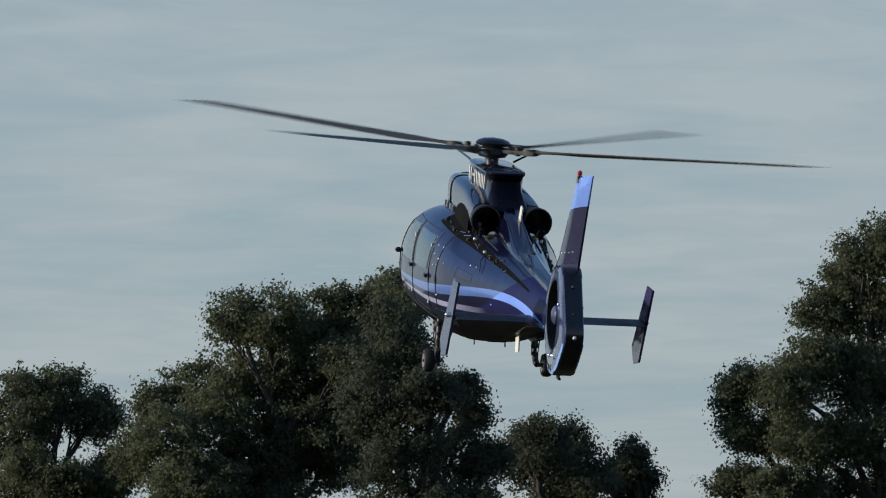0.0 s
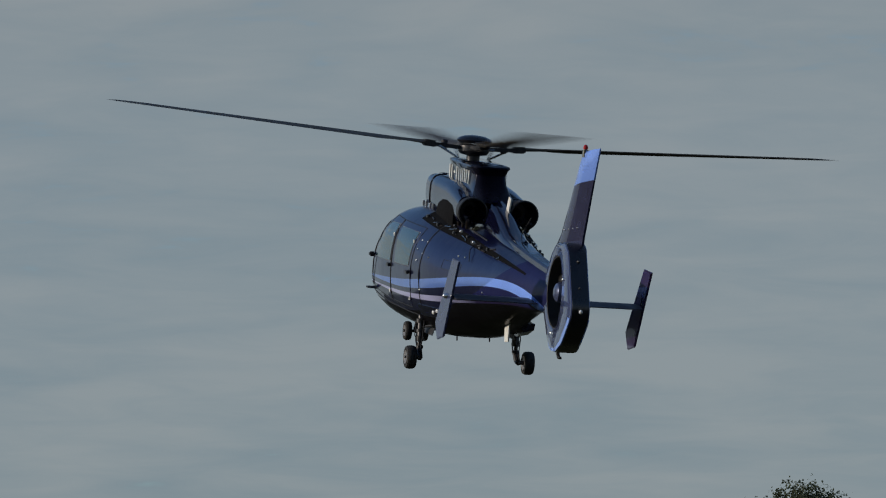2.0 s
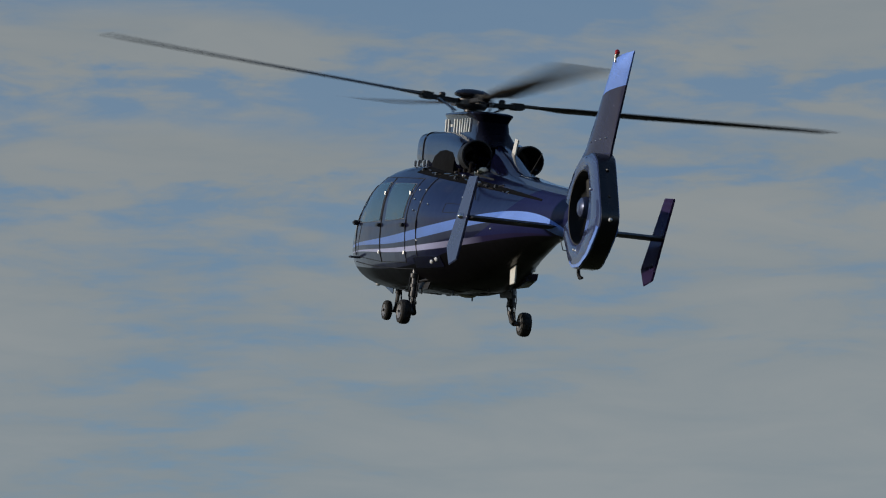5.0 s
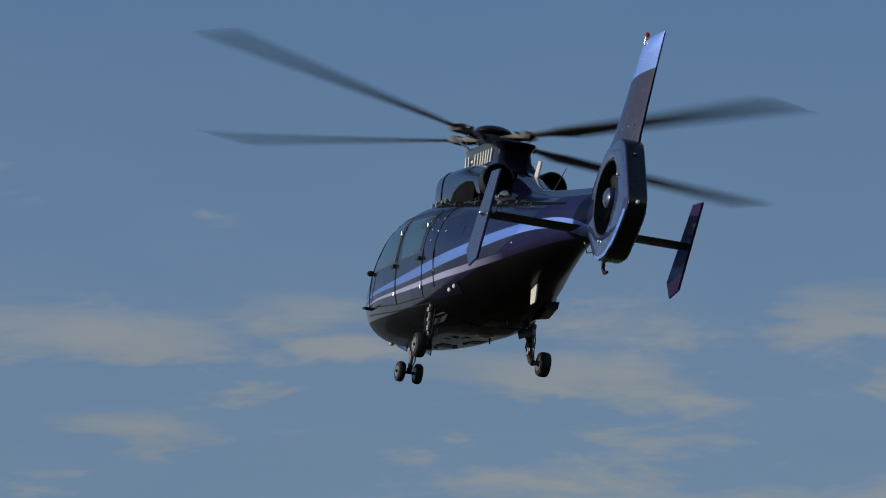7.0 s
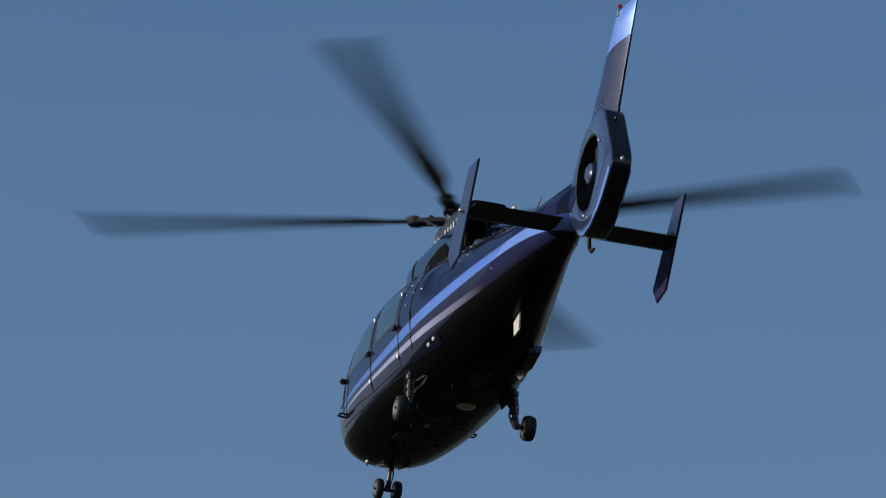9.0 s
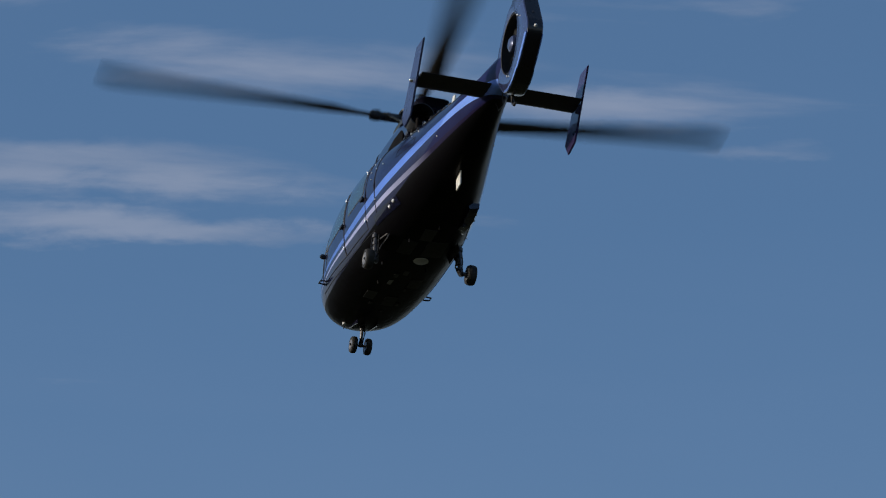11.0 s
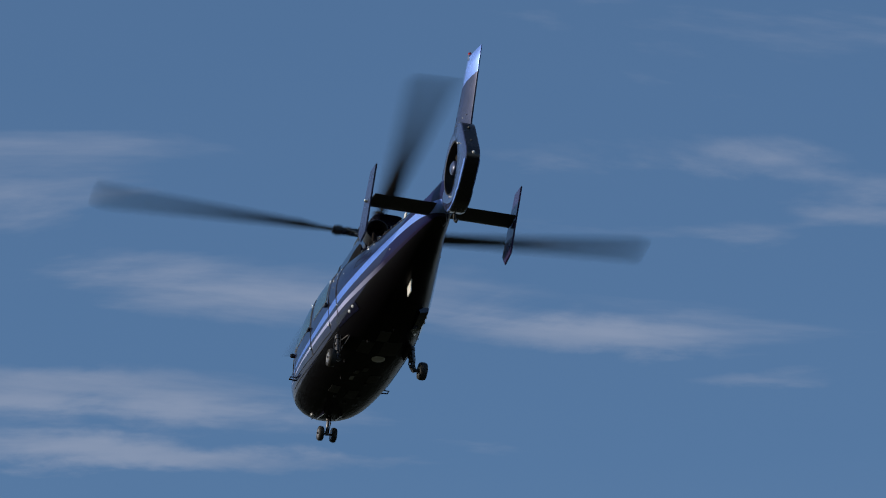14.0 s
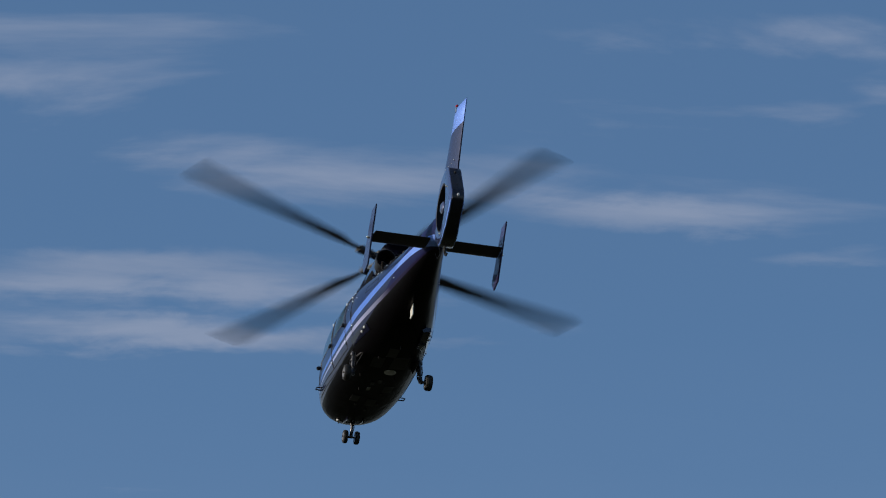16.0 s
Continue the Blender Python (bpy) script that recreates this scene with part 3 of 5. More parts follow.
def build_flank(heli, side):
    """Doors, windows, seams, handles and hinges of one side."""
    door_front = [(2.60, 0.88), (1.12, 0.80), (0.90, 2.16), (1.62, 2.18)]
    door_rear = [(1.08, 0.80), (-0.18, 0.80), (-0.46, 2.14), (0.86, 2.16)]
    for name, corners, pane in (("front_door", door_front, [(2.36, 1.42), (1.06, 1.44), (0.98, 2.08), (1.62, 2.06)]), ("cabin_door", door_rear, [(0.76, 1.45), (-0.20, 1.48), (-0.32, 2.05), (0.74, 2.06)])):
        bm = bmesh.new()
        hull_patch(bm, corners, side, 0.002, 0.012, 16)
        door = part(name, bm, hull, heli, "navy cabin door with sweeping pale stripes")
        bm = bmesh.new()
        hull_patch(bm, pane, side, 0.012, 0.014, 12, 0.16)
        part("window_pane", bm, glass, door, "dark tinted window pane")
        bm = bmesh.new()
        cy, cz = sum(p[0] for p in pane) / 4, sum(p[1] for p in pane) / 4
        loop = [pane[0], pane[1], pane[2], pane[3], pane[0]]
        hull_line(bm, loop, side, 0.009)
        part("window_trim", bm, trim_grey, door, "thin grey window trim")
        bm = bmesh.new()
        hull_line(bm, [corners[0], corners[1], corners[2], corners[3], corners[0]], side, 0.008)
        part("door_seal", bm, seam, door)
        bm = bmesh.new()
        y, z = corners[1][0] - 0.02, 1.38
        box(bm, (side * (hull_x(y, z) + 0.03) - 0.025, y - 0.08, z - 0.03), (side * (hull_x(y, z) + 0.03) + 0.025, y + 0.08, z + 0.03), 0.012)
        part("door_handle", bm, gear_grey, door, "dark metal door handle")
        for dz in (0.95, 1.9):
            bm = bmesh.new()
            y = corners[1][0] - 0.10 * (dz - 0.8)
            tube(bm, [(side * (hull_x(y, dz) + 0.012), y, dz - 0.028), (side * (hull_x(y, dz) + 0.012), y, dz + 0.028)], 0.02, 8)
            part("hinge", bm, fitting, door, "bright metal hinge")
    bm = bmesh.new()
    hull_patch(bm, [(3.30, 1.18), (2.72, 1.10), (2.72, 1.40), (3.22, 1.36)], side, 0.004, 0.01, 8, 0.2)
    part("nose_window", bm, glass, heli, "small dark chin window")
    bm = bmesh.new()
    hull_line(bm, [(-0.70, 0.85), (-0.82, 1.5), (-0.92, 2.26)], side, 0.010)
    part("panel_seam", bm, seam, heli)
    bm = bmesh.new()
    hull_line(bm, [(2.9, 0.80), (1.5, 0.72), (0.2, 0.70), (-0.4, 0.70)], side, 0.008)
    part("panel_seam", bm, seam, heli)
    # rear luggage hatch with its frame
    bm = bmesh.new()
    hull_line(bm, [(-1.75, 1.75), (-2.45, 1.73), (-2.43, 1.60), (-1.72, 1.60), (-1.75, 1.75)], side, 0.004)
    part("hatch_seam", bm, seam, heli)
    # flush patch, black as a recess's shade, along the shoulder behind the engine
    bm = bmesh.new()
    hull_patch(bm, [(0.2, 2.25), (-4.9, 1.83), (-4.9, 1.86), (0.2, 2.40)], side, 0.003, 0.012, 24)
    recess = part("shoulder_recess_shade", bm, shade_black, heli, "black patch painting a recess's shade along the shoulder below the engine")
    # pipes, clips and drains that lie on the black patch
    rng = random.Random(40 + side)
    for k in range(15):
        y = 0.1 - 0.26 * k + rng.uniform(-0.06, 0.06)
        z = 2.32 - 0.093 * (0.2 - y) + rng.uniform(-0.03, 0.03)
        bm = bmesh.new()
        a, b = rng.uniform(0.05, 0.20), rng.uniform(-0.03, 0.03)
        tube(bm, [(side * (hull_x(q, w) + 0.012), q, w) for q, w in ((y, z), (y - a * 0.5, z + b * 0.4), (y - a, z + b))], rng.uniform(0.006, 0.014), 7)
        part("recess_pipe", bm, rng.choice((gear_grey, gear_grey, soot, bare)), recess)
        if k % 3 == 0:
            bm = bmesh.new()
            box(bm, (side * (hull_x(y, z) + 0.01) - 0.03, y - 0.05, z - 0.03), (side * (hull_x(y, z) + 0.01) + 0.03, y + 0.05, z + 0.03), 0.01)
            part("recess_clip", bm, gear_grey, recess)
    for k in range(5):
        bm = bmesh.new()
        y = -1.2 - 0.38 * k
        z = 2.25 - 0.055 * k
        lathe(bm, (side * hull_x(y, z), y, z), (side * 0.6, 0, 0.8), [(-0.02, 0.03), (0.03, 0.028), (0.045, 0.012)], 8)
        part("drain_cap", bm, fitting if k % 2 else gear_grey, heli)
    # rivet-like fasteners and latches
    for y, z in ((-0.55, 1.80), (-0.60, 1.95), (-0.62, 1.62), (-0.78, 1.15), (-0.84, 1.75), (-0.86, 1.95), (-1.15, 1.72), (-2.2, 1.85), (-2.45, 1.86), (-3.3, 1.38)):
        bm = bmesh.new()
        lathe(bm, (side * hull_x(y, z), y, z), (side, 0, 0.2), [(-0.01, 0.017), (0.010, 0.015), (0.016, 0.008)], 8)
        part("latch", bm, fitting, heli)
    # step or antenna fin ahead of the door
    bm = bmesh.new()
    y, z = 2.62, 0.86
    tube(bm, [(side * hull_x(y, z), y, z), (side * (hull_x(y, z) + 0.16), y - 0.03, z), (side * (hull_x(y, z) + 0.16), y - 0.15, z), (side * hull_x(y - 0.18, z), y - 0.18, z)], 0.016, 8)
    part("door_step", bm, gear_grey, heli, "looped dark metal step")
    bm = bmesh.new()
    y, z = 2.58, 1.42
    box(bm, (side * (hull_x(y, z) + 0.05) - 0.05, y - 0.05, z - 0.04), (side * (hull_x(y, z) + 0.05) + 0.05, y + 0.05, z + 0.04), 0.02)
    part("door_latch", bm, gear_grey, heli)
    # door post between windscreen and side window
    bm = bmesh.new()
    hull_line(bm, [(2.75, 0.90), (2.68, 1.30), (2.45, 1.62), (1.95, 2.04)], side, 0.010)
    part("windscreen_post", bm, seam, heli)


def build_windscreen(heli):
    for side in (-1, 1):
        bm = bmesh.new()
        loops = []
        rows = []
        for i in range(11):
            y = 3.55 - 1.4 * i / 10
            lo, hi, w, n = hull_row(y)
            row = []
            for j in range(9):
                a = radians(12 + 62 * j / 8)
                c, s = math.sin(a), math.cos(a)
                x = w * abs(c) ** (2 / n)
                z = (lo + hi) / 2 + (hi - lo) / 2 * abs(s) ** (2 / n)
                row.append(bm.verts.new((side * (x + 0.006 * c), y, z + 0.008)))
            rows.append(row)
        for a, b in zip(rows, rows[1:]):
            for j in range(8):
                bm.faces.new((a[j], a[j + 1], b[j + 1], b[j]))
        part("windscreen", bm, glass, heli, "large curved dark windscreen pane")


def build_upper(heli):
    """Engine cowlings, intakes, exhausts and the mast fairing."""
    # deck between cabin roof and tail boom
    bm = bmesh.new()
    loops = []
    for y, w, lo, hi in ((1.40, 0.40, 2.26, 2.36), (1.25, 0.46, 2.26, 2.70), (0.9, 0.50, 2.26, 2.88), (0.2, 0.52, 2.26, 2.92), (-0.6, 0.52, 2.24, 2.90), (-1.2, 0.38, 2.22, 2.84), (-1.8, 0.23, 2.18, 2.72), (-2.4, 0.24, 2.13, 2.54), (-3.0, 0.22, 2.08, 2.32), (-3.6, 0.17, 2.02, 2.20)):
        loops.append([(w * math.copysign(abs(math.cos(a)) ** 0.7, math.cos(a)), y, lo + (hi - lo) * max(0.0, math.sin(a)) ** 0.75) for a in (math.pi * k / 18 for k in range(19))])
    rings(bm, loops)
    deck = part("engine_deck", bm, navy, heli, "navy engine deck narrowing towards the tail boom")
    for side in (-1, 1):
        bm = bmesh.new()
        loops = []
        for y, r, x, z, h in ((1.36, 0.20, 0.25, 2.66, 0.22), (1.31, 0.255, 0.26, 2.66, 0.28), (1.15, 0.275, 0.27, 2.65, 0.30), (0.5, 0.28, 0.275, 2.64, 0.32), (-0.3, 0.28, 0.28, 2.62, 0.32), (-0.9, 0.26, 0.32, 2.57, 0.29), (-1.35, 0.23, 0.36, 2.53, 0.24)):
            loops.append([(side * x + r * math.copysign(abs(math.cos(a)) ** 0.62, math.cos(a)), y, z + h * math.copysign(abs(math.sin(a)) ** 0.62, math.sin(a))) for a in (2 * math.pi * k / 32 for k in range(32))])
        rings(bm, loops)
        cowl = part("engine_cowling", bm, navy, heli, "rounded navy engine cowling")
        bm = bmesh.new()
        lathe(bm, (side * 0.22, 1.31, 2.67), (0, 1, 0), [(0.0, 0.285), (0.07, 0.262), (0.09, 0.235), (0.07, 0.21), (0.0, 0.20)], 28)
        part("intake_ring", bm, bare, cowl, "polished metal intake ring")
        bm = bmesh.new()
        lathe(bm, (side * 0.22, 1.36, 2.67), (0, 1, 0), [(-0.06, 0.21), (0.02, 0.205), (0.06, 0.10), (0.07, 0.02)], 24)
        part("intake_screen", bm, black, cowl, "black intake screen")
        # side scoop and vent; solid, the shade of its hollow painted black
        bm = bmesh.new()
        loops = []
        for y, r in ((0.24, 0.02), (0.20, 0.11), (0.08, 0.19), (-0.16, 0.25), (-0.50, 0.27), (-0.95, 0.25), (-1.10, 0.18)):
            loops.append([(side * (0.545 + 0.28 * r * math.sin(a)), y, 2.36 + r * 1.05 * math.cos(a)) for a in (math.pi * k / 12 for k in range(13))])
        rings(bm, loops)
        part("side_scoop", bm, shade_black, cowl, "rounded scoop in the cowling flank, painted black for its shaded hollow")
        # exhaust
        bm = bmesh.new()
        ax = (side * 0.10, -1, 0.02)
        lathe(bm, (side * 0.37, -1.18, 2.53), ax, [(0.0, 0.20), (0.18, 0.225), (0.42, 0.24), (0.62, 0.245), (0.625, 0.225), (0.40, 0.21), (0.10, 0.17)], 30)
        pipe = part("exhaust_pipe", bm, black, heli, "sooty round exhaust pipe with open dark mouth")
        bm = bmesh.new()
        lathe(bm, (side * 0.37, -1.18, 2.53), ax, [(0.12, 0.165), (0.16, 0.10), (0.30, 0.06), (0.36, 0.01)], 20)
        part("exhaust_cone", bm, black, pipe)
        bm = bmesh.new()
        lathe(bm, (side * 0.28, -1.58, 2.31), (side * 0.15, -1, -0.10), [(0.0, 0.12), (0.12, 0.14), (0.22, 0.13), (0.28, 0.09), (0.305, 0.02)], 22)
        part("exhaust_shroud", bm, bare, pipe, "bare metal shroud under the exhaust")
        # latches along the foot of the cowling
        for y in (1.25, 1.05, 0.75, 0.55, -0.75, -0.95):
            bm = bmesh.new()
            box(bm, (side * 0.545 - 0.02, y - 0.03, 2.38), (side * 0.545 + 0.02, y + 0.03, 2.48), 0.01)
            part("cowling_latch", bm, fitting, cowl)
        bm = bmesh.new()
        tube(bm, [(side * (0.272 + 0.283 * max(0.0, math.cos(radians(d))) ** 0.62), 0.85, 2.645 + 0.315 * math.copysign(abs(math.sin(radians(d))) ** 0.62, d)) for d in range(-50, 95, 8)], 0.007, 6)
        part("cowling_seam", bm, seam, cowl)
    # walkway trim along the edge of the roof
    for side in (-1, 1):
        bm = bmesh.new()
        hull_line(bm, [(1.6, 2.38), (0.5, 2.42), (-0.8, 2.36), (-1.7, 2.25), (-2.6, 2.16)], side, 0.018)
        part("roof_rail", bm, black, heli)
        for y in (-1.15, -1.45, -1.75):
            bm = bmesh.new()
            tube(bm, [(side * 0.50, y, 2.28), (side * 0.53, y - 0.12, 2.42)], 0.03, 8)
            part("drain_pipe", bm, soot, heli)
    # mast fairing, flared at its top
    bm = bmesh.new()
    loops = []
    for z, front, back, w in ((2.70, 0.74, -1.75, 0.35), (2.84, 0.72, -1.45, 0.32), (2.96, 0.70, -1.22, 0.305), (3.11, 0.70, -1.12, 0.305), (3.18, 0.72, -1.15, 0.325), (3.23, 0.74, -1.20, 0.355), (3.255, 0.73, -1.19, 0.35), (3.275, 0.66, -1.10, 0.29)):
        c, half = (front + back) / 2, (front - back) / 2
        loops.append([(w * math.copysign(abs(math.cos(a)) ** 0.36, math.cos(a)), c + half * math.copysign(abs(math.sin(a)) ** 0.42, math.sin(a)), z) for a in (2 * math.pi * k / 40 for k in range(40))])
    rings(bm, loops)
    fairing = part("mast_fairing", bm, fairing_paint, heli, "dark navy mast fairing with flared top lip")
    for side in (-1, 1):
        # the registration as plain white bars of its size
        for k, (y, wide, tilt) in enumerate(((0.44, 0.20, 0.10), (0.18, 0.105, 0.0), (0.03, 0.055, 0.0), (-0.20, 0.20, 0.10), (-0.47, 0.19, 0.0), (-0.74, 0.20, -0.10))):
            bm = bmesh.new()
            z0, z1 = (3.035, 3.075) if k == 1 else (2.94, 3.16)
            for dy in ((0.0,) if wide < 0.11 else (-wide / 2 + 0.025, wide / 2 - 0.025)):
                half = wide / 2 if wide < 0.11 else 0.026
                rings(bm, [[(side * x, y + dy + e * half + tilt * (z - 3.05), z) for e, z in ((-1, z0), (1, z0), (1, z1), (-1, z1))] for x in (0.29, 0.318)])
            part("white_bar", bm, white_paint, fairing, "plain white bar on the mast fairing")
    # white blade aerial behind the mast
    bm = bmesh.new()
    plate(bm, [(-2.00, 2.62), (-2.18, 2.58), (-2.28, 2.83), (-2.13, 2.86)], 0.06, 0.085, 0.004)
    part("blade_aerial", bm, white_paint, heli, "white blade aerial on the deck")
    bm = bmesh.new()
    tube(bm, [(0.1, -2.9, 2.25), (0.16, -3.3, 2.62)], 0.008, 6)
    part("whip_aerial", bm, black, heli)
    bm = bmesh.new()
    tube(bm, [(-0.45, -2.3, 2.1), (-0.62, -2.55, 2.0), (-0.66, -2.7, 1.82)], 0.008, 6)
    part("whip_aerial", bm, black, heli)
    # boom spine and roof details
    bm = bmesh.new()
    loops = []
    for y, w, z in ((-2.6, 0.20, 2.35), (-3.2, 0.17, 2.26), (-4.4, 0.13, 2.13), (-5.6, 0.10, 2.03), (-6.1, 0.09, 2.00)):
        base = hull_row(y)[1] - 0.05
        loops.append([(w, y, base), (w * 0.95, y, z - 0.03), (w * 0.7, y, z), (-w * 0.7, y, z), (-w * 0.95, y, z - 0.03), (-w, y, base)])
    rings(bm, loops)
    part("boom_spine", bm, navy, heli, "raised spine over the tail rotor shaft")
    bm = bmesh.new()
    loops = []
    for y, h in ((2.10, 0.0), (2.0, 0.05), (1.85, 0.07), (1.72, 0.0)):
        z = hull_row(y)[1]
        loops.append([(0.07 * math.cos(a), y, z - 0.04 + (h + 0.04) * max(0, math.sin(a))) for a in (math.pi * k / 8 for k in range(9))])
    rings(bm, loops)
    part("roof_vent", bm, black, heli)


def belly_z(x, y):
    """Height of the hull's underside at a place on it."""
    lo, hi = hull_row(y)[0], hull_row(y)[0] + 0.6
    for _ in range(18):
        mid = (lo + hi) / 2
        lo, hi = (mid, hi) if hull_x(y, mid) < abs(x) else (lo, mid)
    return hi


def build_belly(heli):
    bm = bmesh.new()
    plate(bm, [(-2.80, 0.80), (-3.08, 0.90), (-3.08, 0.59), (-2.85, 0.56)], -0.012, 0.012, 0.004)
    part("belly_aerial", bm, white_paint, heli, "white blade aerial under the belly")
    bm = bmesh.new()
    lathe(bm, (0.16, -0.04, belly_z(0.16, -0.04) + 0.012), (0, 0, -1), [(0.0, 0.15), (0.02, 0.14), (0.04, 0.09), (0.05, 0.01)], 20)
    part("search_lamp", bm, lamp_ring, heli, "round pale lamp under the belly")
    for x, y, s in ((-0.1, 0.7, 0.09), (0.3, 2.0, 0.06), (-0.2, 2.1, 0.06), (0.1, 2.4, 0.05), (0.25, 1.3, 0.05)):
        bm = bmesh.new()
        z = belly_z(x, y)
        box(bm, (x - s * 0.5, y - s, z - 0.018), (x + s * 0.5, y + s, z + 0.03), 0.006)
        part("belly_fitting", bm, gear_grey, heli)
    for x, y in ((-0.35, 1.1), (0.35, 0.3), (-0.3, -0.8), (0.1, -1.4), (-0.5, 0.3)):
        bm = bmesh.new()
        z = belly_z(x, y) + 0.02
        tube(bm, [(x, y, z), (x, y - 0.03, z - 0.10)], 0.012, 6)
        part("drain_tube", bm, gear_grey, heli)
    for side in (-1, 1):
        bm = bmesh.new()
        loops = []
        for y, h in ((-0.75, 0.05), (-1.0, 0.14), (-1.6, 0.16), (-2.0, 0.04)):
            x = side * 0.60
            loops.append([(x - 0.14, y, 0.78), (x + 0.10, y, 0.80), (x + 0.09, y, 0.74 - h), (x - 0.09, y, 0.70 - h)])
        if side > 0:
            rings(bm, loops)
            part("side_pod", bm, dark_navy, heli, "dark pod on the lower flank")
        else:
            bm.free()
    # panels, recesses and small plates on the belly
    for x, y, w, l, mat, text in ((0.28, -0.55, 0.20, 0.30, black, "dark recess panel"), (-0.25, -0.5, 0.14, 0.26, black, "dark recess panel"), (0.05, 0.55, 0.05, 0.10, gear_grey, "dark cover plate"), (-0.12, 1.05, 0.04, 0.10, rim_paint, "grey cover plate"), (0.35, 1.0, 0.12, 0.20, black, "dark recess panel"), (-0.30, 1.75, 0.10, 0.18, gear_grey, "dark cover plate"), (0.12, 1.9, 0.12, 0.22, black, "dark recess panel"), (0.0, -1.05, 0.12, 0.2, gear_grey, "dark cover plate")):
        bm = bmesh.new()
        grid = [[(x + w * (i - 3) / 3, y + l * (j - 2) / 2) for i in range(7)] for j in range(5)]
        shell = [[[bm.verts.new((px, py, belly_z(px, py) + dz)) for px, py in row] for row in grid] for dz in (-0.008, 0.02)]
        for s in shell:
            for j in range(4):
                for i in range(6):
                    bm.faces.new((s[j][i], s[j][i + 1], s[j + 1][i + 1], s[j + 1][i]))
        rim = [(0, i) for i in range(6)] + [(j, 6) for j in range(4)] + [(4, i) for i in range(6, 0, -1)] + [(j, 0) for j in range(4, 0, -1)]
        for (j, i), (k, m) in zip(rim, rim[1:] + rim[:1]):
            bm.faces.new((shell[0][j][i], shell[0][k][m], shell[1][k][m], shell[1][j][i]))
        part("belly_panel", bm, mat, heli, text, smooth=False)
    # landing lamp beside the nose gear
    bm = bmesh.new()
    lathe(bm, (-0.34, 3.42, belly_z(-0.34, 3.42) + 0.03), (0, -0.35, -1), [(0.0, 0.045), (0.05, 0.042), (0.065, 0.03), (0.07, 0.006)], 16)
    part("landing_lamp", bm, lens_white, heli, "small clear landing lamp under the nose")
    # wire loop aerial under the boom
    bm = bmesh.new()
    tube(bm, [(0.0, -5.15, 1.32), (0.05, -5.2, 1.12), (0.05, -5.5, 1.10), (0.0, -5.55, 1.36)], 0.009, 6)
    part("loop_aerial", bm, gear_grey, heli)


def wing_section(bm, stations, thick):
    """Skins aerofoil sections: (origin, chord way, chord, thickness way)."""
    loops = []
    for origin, along, chord, across in stations:
        o, a, n = Vector(origin), Vector(along), Vector(across)
        pts = []
        for s, h in ((0, 0), (0.04, 0.30), (0.14, 0.46), (0.32, 0.5), (0.6, 0.36), (0.85, 0.16), (1, 0.03), (1, -0.03), (0.85, -0.16), (0.6, -0.36), (0.32, -0.5), (0.14, -0.46), (0.04, -0.30)):
            pts.append(o + a * chord * s + n * chord * thick * h)
        loops.append(pts)
    rings(bm, loops)


